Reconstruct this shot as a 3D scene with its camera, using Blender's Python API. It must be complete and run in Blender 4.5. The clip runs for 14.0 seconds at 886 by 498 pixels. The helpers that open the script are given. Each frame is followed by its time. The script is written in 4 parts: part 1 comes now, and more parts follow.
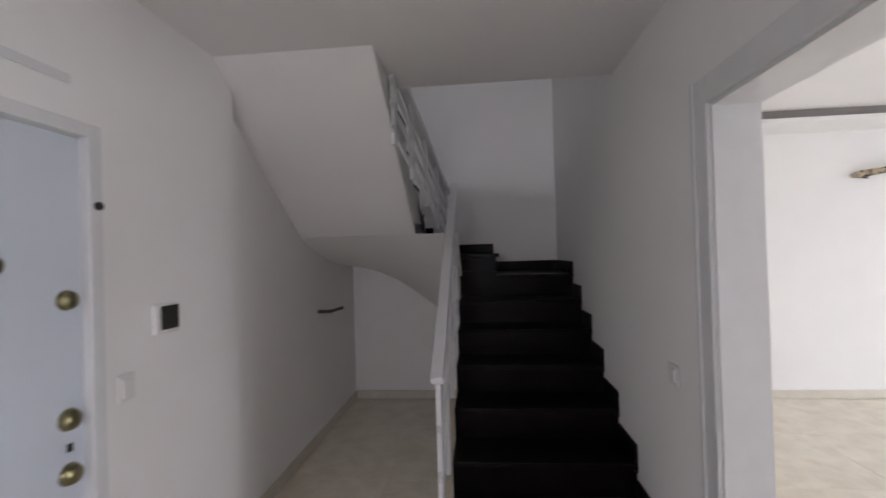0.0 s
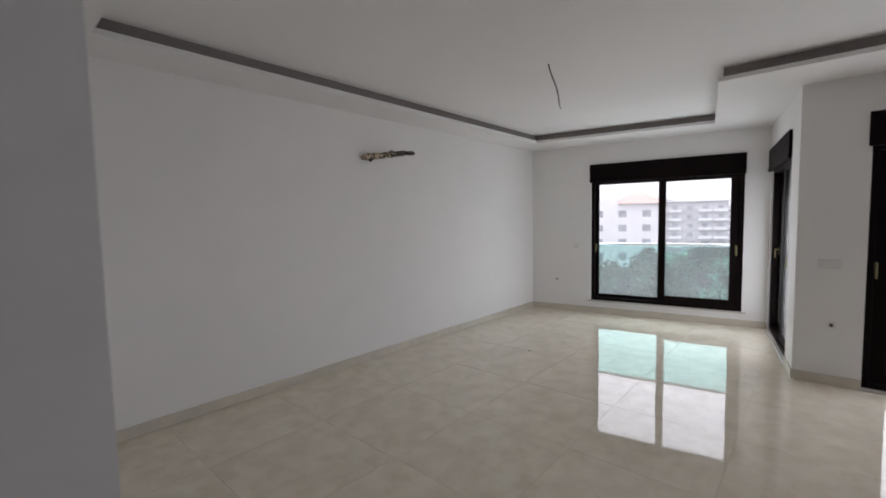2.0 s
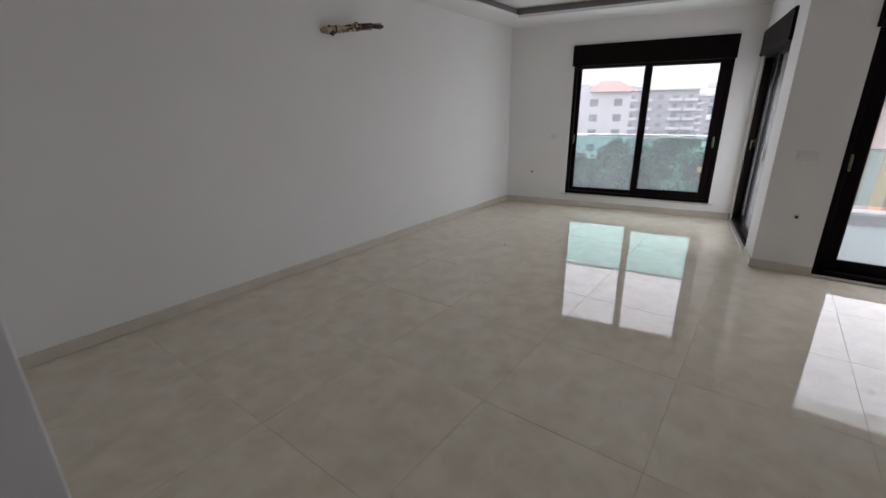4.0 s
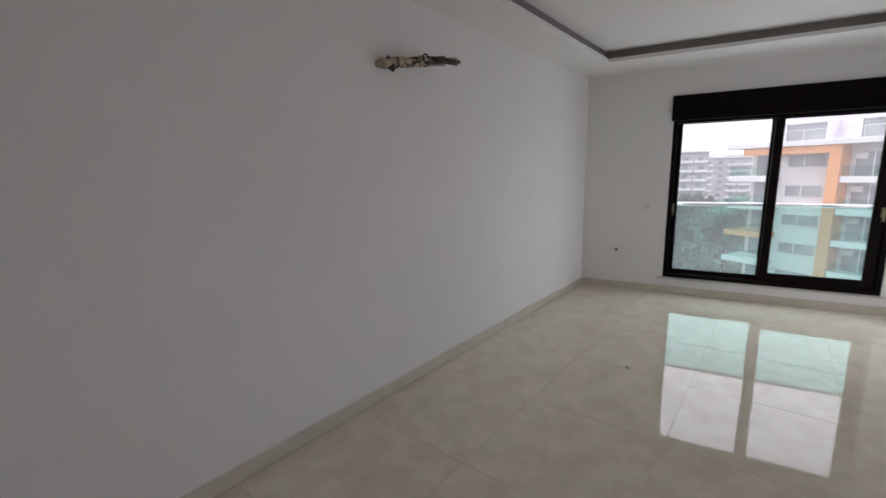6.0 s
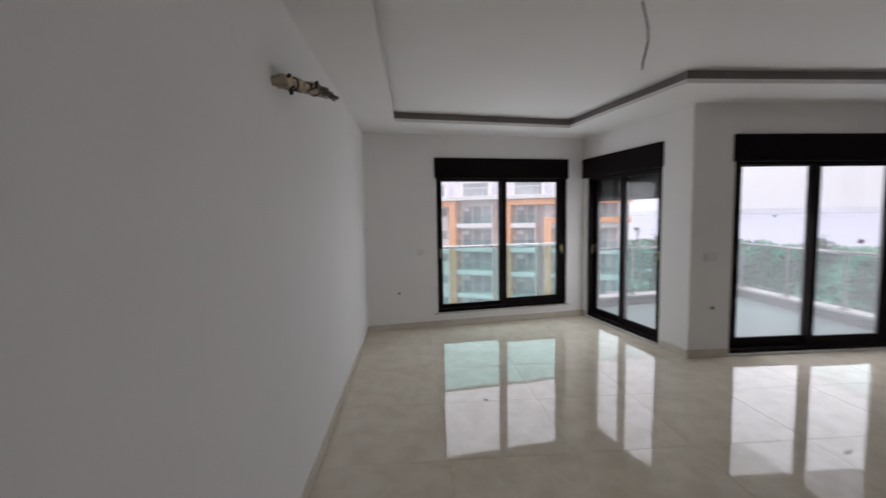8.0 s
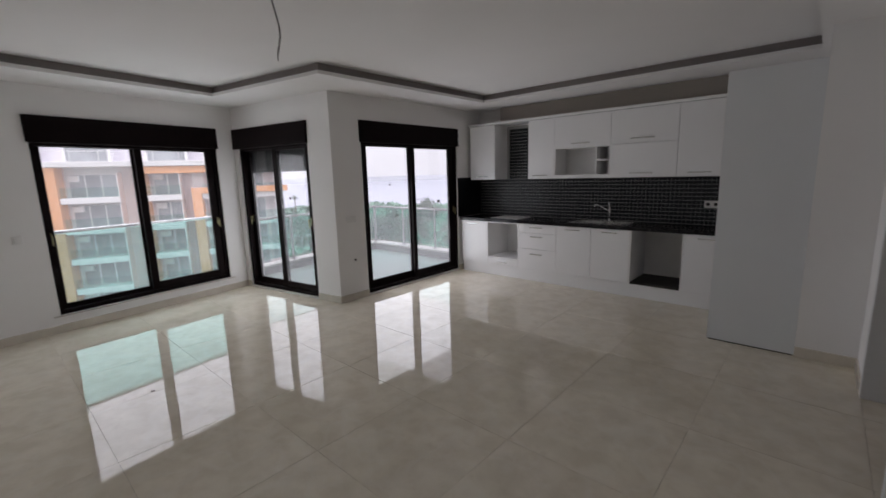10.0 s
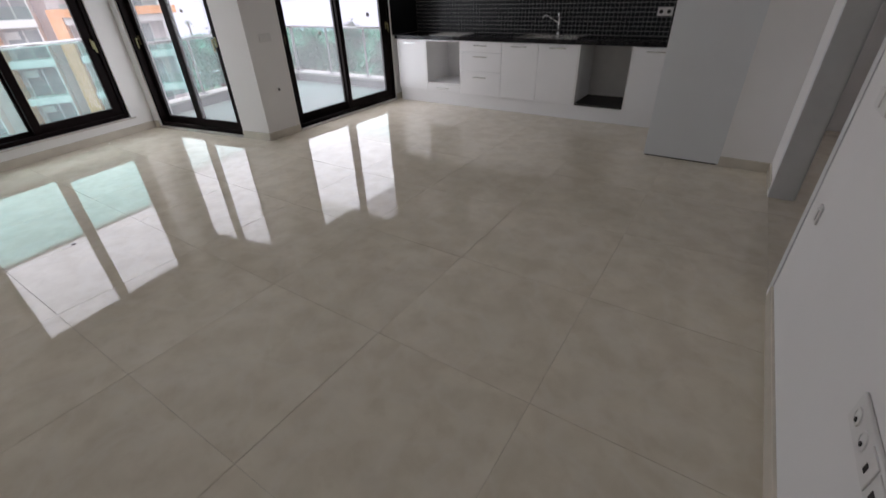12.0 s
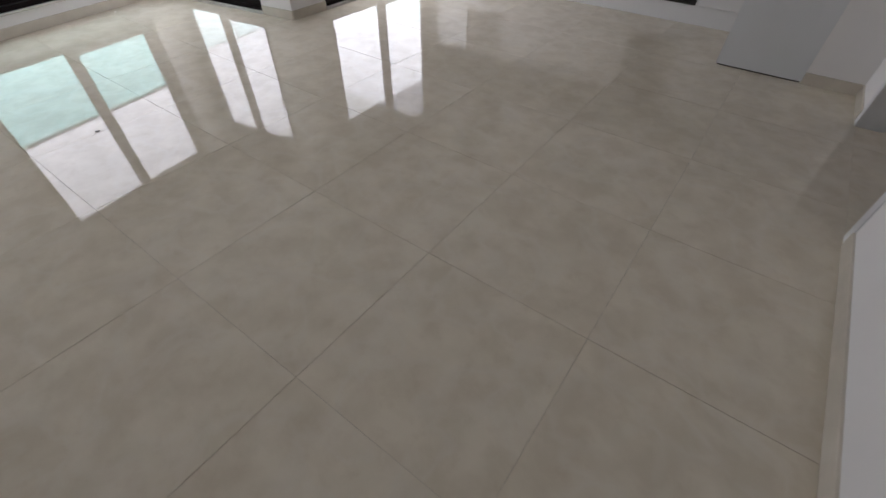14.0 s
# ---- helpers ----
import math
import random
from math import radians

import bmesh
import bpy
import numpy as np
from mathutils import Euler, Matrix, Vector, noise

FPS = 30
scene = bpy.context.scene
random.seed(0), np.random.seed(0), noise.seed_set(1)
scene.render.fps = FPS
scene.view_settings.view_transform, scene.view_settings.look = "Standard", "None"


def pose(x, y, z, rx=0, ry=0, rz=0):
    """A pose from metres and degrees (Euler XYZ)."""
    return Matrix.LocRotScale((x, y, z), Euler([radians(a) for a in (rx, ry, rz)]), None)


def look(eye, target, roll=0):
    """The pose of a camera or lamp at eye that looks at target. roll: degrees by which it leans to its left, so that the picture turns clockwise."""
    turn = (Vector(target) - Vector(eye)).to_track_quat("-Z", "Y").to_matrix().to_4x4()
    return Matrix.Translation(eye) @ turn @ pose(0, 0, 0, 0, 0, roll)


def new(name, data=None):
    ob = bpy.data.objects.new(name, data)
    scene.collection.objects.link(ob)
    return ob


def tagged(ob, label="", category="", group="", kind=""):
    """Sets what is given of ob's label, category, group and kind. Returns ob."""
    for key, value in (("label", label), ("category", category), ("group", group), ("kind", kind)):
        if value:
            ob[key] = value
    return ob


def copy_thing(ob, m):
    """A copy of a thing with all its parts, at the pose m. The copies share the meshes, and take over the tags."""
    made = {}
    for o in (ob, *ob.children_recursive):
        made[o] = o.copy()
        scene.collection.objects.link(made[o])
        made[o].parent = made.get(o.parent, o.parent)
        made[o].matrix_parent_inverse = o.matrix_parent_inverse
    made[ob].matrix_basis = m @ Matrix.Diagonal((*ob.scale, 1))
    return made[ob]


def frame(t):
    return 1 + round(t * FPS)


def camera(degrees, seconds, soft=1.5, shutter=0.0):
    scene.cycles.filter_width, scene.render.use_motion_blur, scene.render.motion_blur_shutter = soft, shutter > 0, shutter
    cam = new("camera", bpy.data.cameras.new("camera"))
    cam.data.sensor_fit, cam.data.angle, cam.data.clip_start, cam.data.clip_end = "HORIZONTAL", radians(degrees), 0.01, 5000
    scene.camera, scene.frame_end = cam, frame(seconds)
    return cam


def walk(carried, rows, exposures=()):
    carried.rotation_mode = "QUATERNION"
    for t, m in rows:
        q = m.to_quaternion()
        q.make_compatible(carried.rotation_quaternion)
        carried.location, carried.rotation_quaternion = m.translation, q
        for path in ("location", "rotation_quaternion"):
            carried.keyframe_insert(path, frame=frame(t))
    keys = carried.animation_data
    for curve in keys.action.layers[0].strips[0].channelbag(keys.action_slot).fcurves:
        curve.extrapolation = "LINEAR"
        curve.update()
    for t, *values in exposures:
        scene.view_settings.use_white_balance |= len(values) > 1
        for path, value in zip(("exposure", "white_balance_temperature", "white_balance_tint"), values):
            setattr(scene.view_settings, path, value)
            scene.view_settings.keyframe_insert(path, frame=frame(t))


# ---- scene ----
cam = camera(92.8, 14.0, 1.5, 0.35)
PATH = [
    (0, (2.785, 5.574, 1.499), (2.609, 7.566, 1.518), -1.7),
    (0.5, (2.883, 5.733, 1.477), (3.215, 7.705, 1.479), -1.7),
    (1, (3.169, 5.942, 1.411), (4.172, 7.673, 1.402), -1.7),
    (1.5, (3.451, 6.267, 1.433), (4.761, 7.778, 1.379), -1.4),
    (2, (3.619, 6.433, 1.468), (5.113, 7.755, 1.33), -1.1),
    (2.5, (3.652, 6.413, 1.434), (5.192, 7.636, 1.072), -0.8),
    (2.7, (3.619, 6.419, 1.427), (5.157, 7.611, 0.965), -0.9),
    (4.8, (3.952, 6.921, 1.479), (5.452, 8.073, 0.83), -1.0),
    (5, (4.097, 7.038, 1.478), (5.595, 8.206, 0.852), -1.3),
    (5.5, (4.388, 7.479, 1.5), (5.902, 8.687, 0.999), -0.9),
    (6, (4.526, 8.008, 1.483), (6.059, 9.241, 1.122), -1.2),
    (6.5, (4.655, 8.528, 1.478), (6.212, 9.75, 1.186), -1.1),
    (7, (4.637, 8.953, 1.525), (6.37, 9.926, 1.302), -0.9),
    (7.5, (4.598, 9.198, 1.522), (6.538, 9.643, 1.328), -0.9),
    (8, (4.392, 9.382, 1.515), (6.381, 9.242, 1.351), -1.0),
    (8.5, (4.18, 9.492, 1.536), (6.061, 8.832, 1.374), -1.0),
    (9, (4.029, 9.565, 1.579), (5.72, 8.515, 1.39), -1.3),
    (9.2, (4.001, 9.553, 1.591), (5.609, 8.38, 1.394), -1.2),
    (11.3, (4.127, 9.516, 1.446), (5.161, 7.981, 0.688), -1.8),
    (11.5, (4.133, 9.504, 1.434), (5.143, 8.009, 0.570), -2.0),
    (12, (4.16, 9.498, 1.417), (5.114, 8.089, 0.367), -2.1),
    (12.5, (4.176, 9.49, 1.384), (5.076, 8.174, 0.178), -1.9),
    (13, (4.199, 9.496, 1.374), (5.044, 8.269, 0.039), -1.4),
    (13.5, (4.259, 9.493, 1.402), (5.07, 8.329, -0.008), -0.7),
    (14, (4.437, 9.484, 1.416), (5.265, 8.343, -0.003), 0.6),
]
EXPOSURE = [(0.0, 2.3, 6450, 10), (0.5, 2.05, 6350, 11), (1.0, 1.38, 6300, 22), (1.5, 0.86, 6150, 15), (2.0, 0.7, 6450, 9), (2.5, 0.52, 6400, 9),
            (6.5, 0.41, 6500, 9), (7.5, 0.4, 6450, 10), (8.1, 0.23, 6500, 10), (9.0, 0.18, 6550, 10), (11.5, 0.48, 6500, 10), (12.5, 0.58, 6550, 10), (14.0, 0.73, 6450, 10)]
walk(cam, [(t, look(eye, target, roll)) for t, eye, target, roll in PATH], EXPOSURE)

# ---- light: an overcast day ----
world = bpy.data.worlds.new("world")
scene.world = world
world.use_nodes = True
wn = world.node_tree.nodes
wl = world.node_tree.links
sky = wn.new("ShaderNodeTexSky")
sky.sky_type = "NISHITA"
sky.sun_disc = False
sky.sun_elevation, sky.sun_rotation = radians(50), radians(350)
sky.air_density, sky.dust_density, sky.ozone_density = 1.0, 6.0, 1.0
# cloud cover evens the clear sky out to a pale grey-white
cloud = wn.new("ShaderNodeTexNoise")
cloud.inputs["Scale"].default_value, cloud.inputs["Detail"].default_value = 2.2, 5
ramp = wn.new("ShaderNodeMapRange")
ramp.inputs["From Min"].default_value, ramp.inputs["From Max"].default_value = 0.3, 0.7
ramp.inputs["To Min"].default_value, ramp.inputs["To Max"].default_value = 0.92, 1.08
cover = wn.new("ShaderNodeMix")
cover.data_type = "RGBA"
cover.inputs["Factor"].default_value = 0.85
tint = wn.new("ShaderNodeMix")
tint.data_type, tint.blend_type = "RGBA", "MULTIPLY"
tint.inputs["Factor"].default_value = 1.0
tint.inputs["A"].default_value = (1.06, 0.985, 1.13, 1)
wl.new(cloud.outputs["Fac"], ramp.inputs["Value"])
# an overcast sky is dim at the horizon and bright overhead
tc = wn.new("ShaderNodeTexCoord")
up = wn.new("ShaderNodeSeparateXYZ")
rise = wn.new("ShaderNodeMapRange")
rise.inputs["To Min"].default_value, rise.inputs["To Max"].default_value = 6.6, 10.0
shade = wn.new("ShaderNodeMath")
shade.operation = "MULTIPLY"
wl.new(tc.outputs["Generated"], up.inputs[0])
wl.new(up.outputs["Z"], rise.inputs["Value"])
wl.new(rise.outputs["Result"], shade.inputs[0])
wl.new(ramp.outputs["Result"], shade.inputs[1])
wl.new(shade.outputs[0], tint.inputs["B"])
wl.new(sky.outputs["Color"], cover.inputs["A"])
wl.new(tint.outputs["Result"], cover.inputs["B"])
wl.new(cover.outputs["Result"], wn["Background"].inputs["Color"])
wn["Background"].inputs["Strength"].default_value = 0.15
sun = new("sun", bpy.data.lights.new("sun", "SUN"))
sun.data.energy, sun.data.angle, sun.data.color = 0.6, radians(15), (1, 0.97, 0.93)
sun.matrix_basis = pose(0, 0, 30, 40, 0, -170)


def daylight_lamp(name, m, w, h, watts):
    """An added area lamp for sky light in an opening; it shines along the opening's inward side."""
    d = bpy.data.lights.new(name, "AREA")
    d.shape, d.size, d.size_y, d.energy, d.color = "RECTANGLE", w, h, watts, (0.985, 0.96, 1.06)
    ob = new(name, d)
    ob.matrix_basis = m @ pose(0, 0, 0, -90, 0, 0)
    return ob


# ---- materials ----
def shader(name, colour, rough=0.6, metal=0.0, vary=0.08, scale=6.0, bump=0.0, bscale=60.0, spec=0.5, coat=0.0, island=0.0, fine=0.0):
    """Principled paint, stone, metal: two scales of variation and a fine relief."""
    m = bpy.data.materials.new(name)
    m.use_nodes = True
    n, l = m.node_tree.nodes, m.node_tree.links
    b = n["Principled BSDF"]
    b.inputs["Roughness"].default_value, b.inputs["Metallic"].default_value = rough, metal
    b.inputs["Specular IOR Level"].default_value = spec
    b.inputs["Coat Weight"].default_value = coat
    co = n.new("ShaderNodeTexCoord")
    no = n.new("ShaderNodeTexNoise")
    no.inputs["Scale"].default_value, no.inputs["Detail"].default_value = scale, 6
    l.new(co.outputs["Object"], no.inputs["Vector"])
    big = n.new("ShaderNodeTexNoise")
    big.inputs["Scale"].default_value, big.inputs["Detail"].default_value = scale * 0.17, 3
    l.new(co.outputs["Object"], big.inputs["Vector"])
    add = n.new("ShaderNodeMath")
    add.operation = "ADD"
    l.new(no.outputs["Fac"], add.inputs[0])
    l.new(big.outputs["Fac"], add.inputs[1])
    last = add.outputs[0]
    if island < 0:
        gi = n.new("ShaderNodeNewGeometry")
        mi = n.new("ShaderNodeMath")
        mi.operation = "MULTIPLY_ADD"
        mi.inputs[1].default_value = -island
        l.new(gi.outputs["Random Per Island"], mi.inputs[0])
        l.new(last, mi.inputs[2])
        last = mi.outputs[0]
    elif island:
        oi = n.new("ShaderNodeObjectInfo")
        mm = n.new("ShaderNodeMath")
        mm.operation = "MULTIPLY_ADD"
        mm.inputs[1].default_value = island
        l.new(oi.outputs["Random"], mm.inputs[0])
        l.new(last, mm.inputs[2])
        last = mm.outputs[0]
    mr = n.new("ShaderNodeMapRange")
    mr.inputs["From Min"].default_value, mr.inputs["From Max"].default_value = 0.6, 1.4
    mr.inputs["To Min"].default_value, mr.inputs["To Max"].default_value = 1 - vary, 1 + vary
    l.new(last, mr.inputs["Value"])
    mx = n.new("ShaderNodeMix")
    mx.data_type, mx.blend_type = "RGBA", "MULTIPLY"
    mx.inputs["Factor"].default_value = 1
    mx.inputs["A"].default_value = (*colour, 1)
    l.new(mr.outputs["Result"], mx.inputs["B"])
    l.new(mx.outputs["Result"], b.inputs["Base Color"])
    if bump:
        fb = n.new("ShaderNodeTexNoise")
        fb.inputs["Scale"].default_value, fb.inputs["Detail"].default_value = bscale, 4
        l.new(co.outputs["Object"], fb.inputs["Vector"])
        bp = n.new("ShaderNodeBump")
        bp.inputs["Strength"].default_value, bp.inputs["Distance"].default_value = bump, 0.004
        l.new(fb.outputs["Fac"], bp.inputs["Height"])
        l.new(bp.outputs["Normal"], b.inputs["Normal"])
    if fine:
        rm = n.new("ShaderNodeMapRange")
        rm.inputs["To Min"].default_value, rm.inputs["To Max"].default_value = rough * (1 - fine), rough * (1 + fine)
        l.new(no.outputs["Fac"], rm.inputs["Value"])
        l.new(rm.outputs["Result"], b.inputs["Roughness"])
    return m


def marble_tile(name):
    """Polished cream porcelain with pale clouds and faint veins; each tile has its own drawing."""
    m = bpy.data.materials.new(name)
    m.use_nodes = True
    n, l = m.node_tree.nodes, m.node_tree.links
    b = n["Principled BSDF"]
    b.inputs["Roughness"].default_value = 0.035
    b.inputs["Specular IOR Level"].default_value = 0.5
    geo = n.new("ShaderNodeNewGeometry")
    oi = n.new("ShaderNodeObjectInfo")
    sh = n.new("ShaderNodeVectorMath")
    sh.operation = "MULTIPLY_ADD"
    co = n.new("ShaderNodeCombineXYZ")
    for k in "XYZ":
        l.new(oi.outputs["Random"], co.inputs[k])
    l.new(co.outputs[0], sh.inputs[0])
    sh.inputs[1].default_value = (37, 53, 71)
    l.new(geo.outputs["Position"], sh.inputs[2])
    cl = n.new("ShaderNodeTexNoise")
    cl.inputs["Scale"].default_value, cl.inputs["Detail"].default_value, cl.inputs["Distortion"].default_value = 6.0, 9, 0.25
    l.new(sh.outputs[0], cl.inputs["Vector"])
    ve = n.new("ShaderNodeTexNoise")
    ve.inputs["Scale"].default_value, ve.inputs["Detail"].default_value, ve.inputs["Distortion"].default_value = 3.2, 10, 0.5
    l.new(sh.outputs[0], ve.inputs["Vector"])
    r1 = n.new("ShaderNodeValToRGB")
    r1.color_ramp.elements[0].position, r1.color_ramp.elements[0].color = 0.36, (0.70, 0.632, 0.505, 1)
    r1.color_ramp.elements[1].position, r1.color_ramp.elements[1].color = 0.66, (0.795, 0.729, 0.598, 1)
    l.new(cl.outputs["Fac"], r1.inputs["Fac"])
    # brownish patches of a hand's width, then fine speckle and wide faint veins
    patch = n.new("ShaderNodeTexNoise")
    patch.inputs["Scale"].default_value, patch.inputs["Detail"].default_value, patch.inputs["Roughness"].default_value = 13.0, 7, 0.62
    l.new(sh.outputs[0], patch.inputs["Vector"])
    r2 = n.new("ShaderNodeMapRange")
    r2.inputs["From Min"].default_value, r2.inputs["From Max"].default_value = 0.52, 0.68
    r2.inputs["To Min"].default_value, r2.inputs["To Max"].default_value = 0.0, 0.27
    l.new(patch.outputs["Fac"], r2.inputs["Value"])
    m1 = n.new("ShaderNodeMix")
    m1.data_type = "RGBA"
    l.new(r2.outputs["Result"], m1.inputs["Factor"])
    l.new(r1.outputs["Color"], m1.inputs["A"])
    m1.inputs["B"].default_value = (0.62, 0.535, 0.405, 1)
    r3 = n.new("ShaderNodeValToRGB")
    e = r3.color_ramp.elements
    e[0].position, e[0].color = 0.44, (0, 0, 0, 1)
    e[1].position, e[1].color = 0.56, (0, 0, 0, 1)
    mid = e.new(0.5)
    mid.color = (0.32, 0.32, 0.32, 1)
    l.new(ve.outputs["Fac"], r3.inputs["Fac"])
    mx = n.new("ShaderNodeMix")
    mx.data_type = "RGBA"
    l.new(r3.outputs["Color"], mx.inputs["Factor"])
    l.new(m1.outputs["Result"], mx.inputs["A"])
    mx.inputs["B"].default_value = (0.80, 0.755, 0.66, 1)
    l.new(mx.outputs["Result"], b.inputs["Base Color"])
    wv = n.new("ShaderNodeTexNoise")
    wv.inputs["Scale"].default_value, wv.inputs["Detail"].default_value = 5.0, 2
    l.new(sh.outputs[0], wv.inputs["Vector"])
    bp = n.new("ShaderNodeBump")
    bp.inputs["Strength"].default_value, bp.inputs["Distance"].default_value = 0.05, 0.003
    l.new(wv.outputs["Fac"], bp.inputs["Height"])
    l.new(bp.outputs["Normal"], b.inputs["Normal"])
    return m


def glass(name, tint=(0.97, 0.99, 0.98), gloss=0.08, veil=0.0):
    """A thin pane: clear with a weak sheen that grows at grazing angles, and an optional haze film."""
    m = bpy.data.materials.new(name)
    m.use_nodes = True
    n, l = m.node_tree.nodes, m.node_tree.links
    n.remove(n["Principled BSDF"])
    tr = n.new("ShaderNodeBsdfTransparent")
    tr.inputs["Color"].default_value = (*tint, 1)
    gl = n.new("ShaderNodeBsdfGlossy")
    gl.inputs["Roughness"].default_value = 0.01
    fr = n.new("ShaderNodeLayerWeight")
    fr.inputs["Blend"].default_value = 0.5
    pw = n.new("ShaderNodeMath")
    pw.operation = "POWER"
    pw.inputs[1].default_value = 4.0
    l.new(fr.outputs["Facing"], pw.inputs[0])
    ma = n.new("ShaderNodeMath")
    ma.operation = "MULTIPLY_ADD"
    ma.inputs[1].default_value, ma.inputs[2].default_value = 0.7, gloss * 0.4
    l.new(pw.outputs[0], ma.inputs[0])
    mx = n.new("ShaderNodeMixShader")
    l.new(ma.outputs[0], mx.inputs[0])
    l.new(tr.outputs[0], mx.inputs[1])
    l.new(gl.outputs[0], mx.inputs[2])
    last = mx.outputs[0]
    if veil:
        # a pale translucent film imitates the washed-out glare and haze of the view
        film = n.new("ShaderNodeBsdfTranslucent")
        film.inputs["Color"].default_value = (0.9, 0.89, 0.92, 1)
        no = n.new("ShaderNodeTexNoise")
        no.inputs["Scale"].default_value, no.inputs["Detail"].default_value = 2.5, 6
        mr = n.new("ShaderNodeMapRange")
        mr.inputs["From Min"].default_value, mr.inputs["From Max"].default_value = 0.3, 0.7
        mr.inputs["To Min"].default_value, mr.inputs["To Max"].default_value = veil * 0.8, veil * 1.2
        l.new(no.outputs["Fac"], mr.inputs["Value"])
        mf = n.new("ShaderNodeMixShader")
        l.new(mr.outputs["Result"], mf.inputs[0])
        l.new(last, mf.inputs[1])
        l.new(film.outputs[0], mf.inputs[2])
        last = mf.outputs[0]
    l.new(last, n["Material Output"].inputs["Surface"])
    return m


PAINT = shader("white_wall_paint", (0.875, 0.862, 0.845), 0.75, vary=0.025, scale=3, bump=0.12, bscale=140)
CEIL = shader("white_ceiling_paint", (0.835, 0.823, 0.808), 0.85, vary=0.02, scale=2, bump=0.08, bscale=120)
STRIP = shader("grey_cove_shade", (0.235, 0.21, 0.205), 0.7, vary=0.06, scale=9)
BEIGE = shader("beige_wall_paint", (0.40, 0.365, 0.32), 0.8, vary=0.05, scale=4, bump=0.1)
TILE = marble_tile("polished_cream_tile")
GROUT = shader("grey_grout", (0.64, 0.585, 0.485), 0.9, vary=0.2, scale=30)
SKIRT = shader("cream_tile_skirting", (0.66, 0.61, 0.52), 0.2, vary=0.12, scale=7)
SASH = shader("dark_brown_aluminium", (0.008, 0.0045, 0.0045), 0.5, vary=0.2, scale=20, spec=0.08)
SHUTTER = shader("black_shutter_slats", (0.02, 0.02, 0.022), 0.5, vary=0.2, scale=12)
PANE = glass("haze_veiled_glass", (0.96, 0.98, 0.97), 0.09, 0.05)
PALEGLASS = glass("pale_balcony_glass", (0.84, 0.93, 0.91), 0.09)
RAILGLASS = glass("green_balustrade_glass", (0.64, 0.86, 0.825), 0.09)
POST = shader("grey_post_metal", (0.3, 0.31, 0.31), 0.5, vary=0.08, scale=30)
STEEL = shader("brushed_steel", (0.62, 0.62, 0.61), 0.25, metal=1.0, vary=0.06, scale=60)
CHROME = shader("chrome", (0.75, 0.75, 0.75), 0.12, metal=1.0, vary=0.03, scale=20)
MARBLE = shader("white_marble_sill", (0.60, 0.57, 0.53), 0.3, vary=0.25, scale=9)
LACQUER = shader("white_gloss_lacquer", (0.87, 0.87, 0.865), 0.16, vary=0.02, scale=4, spec=0.5)
CARCASS = shader("white_melamine", (0.80, 0.795, 0.785), 0.45, vary=0.03, scale=8)
DARKBACK = shader("grey_niche_back", (0.66, 0.65, 0.63), 0.6, vary=0.06, scale=8)
GRANITE = shader("black_granite", (0.008, 0.007, 0.008), 0.15, vary=0.5, scale=120, spec=0.3)
MOSAIC = shader("black_glass_mosaic", (0.008, 0.009, 0.010), 0.3, vary=0.5, scale=25, island=-0.6, spec=0.15)
MGROUT = shader("mosaic_grout", (0.33, 0.33, 0.32), 0.8, vary=0.1, scale=30)
PLASTIC = shader("white_plastic", (0.78, 0.77, 0.75), 0.35, vary=0.02, scale=20)
HOLE = shader("dark_socket_hole", (0.02, 0.018, 0.016), 0.6, vary=0.2, scale=50)
DOORPAINT = shader("bluish_white_door_steel", (0.66, 0.71, 0.78), 0.35, vary=0.025, scale=5)
PANEL = shader("pale_grey_white_laminate", (0.78, 0.80, 0.81), 0.3, vary=0.02, scale=4)
BRASS = shader("aged_brass", (0.30, 0.27, 0.15), 0.3, metal=1.0, vary=0.2, scale=25)
STAIR = shader("black_brown_granite", (0.006, 0.004, 0.004), 0.3, vary=0.5, scale=60, spec=0.12)
RAILPAINT = shader("white_metal_paint", (0.74, 0.74, 0.74), 0.3, vary=0.04, scale=15)
FOAM = shader("pipe_insulation", (0.64, 0.54, 0.39), 0.85, vary=0.4, scale=35, bump=0.8, bscale=60)
FOAMGREY = shader("grimy_pipe_insulation", (0.44, 0.37, 0.29), 0.9, vary=0.5, scale=30, bump=0.8, bscale=60)
TAPE = shader("dark_pipe_wrap", (0.08, 0.06, 0.045), 0.8, vary=0.5, scale=40, bump=0.6, bscale=80)
CABLE = shader("grey_cable", (0.25, 0.24, 0.23), 0.5, vary=0.1, scale=30)
BALCTILE = shader("pale_balcony_tile", (0.47, 0.52, 0.49), 0.5, vary=0.06, scale=6)
CONCRETE = shader("pale_render", (0.32, 0.31, 0.30), 0.85, vary=0.08, scale=3, bump=0.2)
FACADE = shader("white_facade_render", (0.82, 0.81, 0.82), 0.85, vary=0.05, scale=0.5)
ORANGE = shader("orange_facade_render", (0.78, 0.37, 0.16), 0.8, vary=0.08, scale=0.5)
GREYFAC = shader("grey_facade_render", (0.50, 0.49, 0.51), 0.85, vary=0.12, scale=0.3)
RECESS = shader("pinkish_grey_render", (0.66, 0.60, 0.61), 0.85, vary=0.08, scale=0.4)
MAUVE = shader("mauve_roof_sheet", (0.62, 0.59, 0.65), 0.6, vary=0.08, scale=0.5)
WINDARK = shader("dark_window_glass", (0.33, 0.35, 0.37), 0.15, vary=0.5, scale=0.6)
ROOFRED = shader("red_roof_tiles", (0.55, 0.35, 0.30), 0.8, vary=0.15, scale=1.5)
GROUND = shader("dusty_ground", (0.16, 0.17, 0.14), 0.95, vary=0.3, scale=0.06)
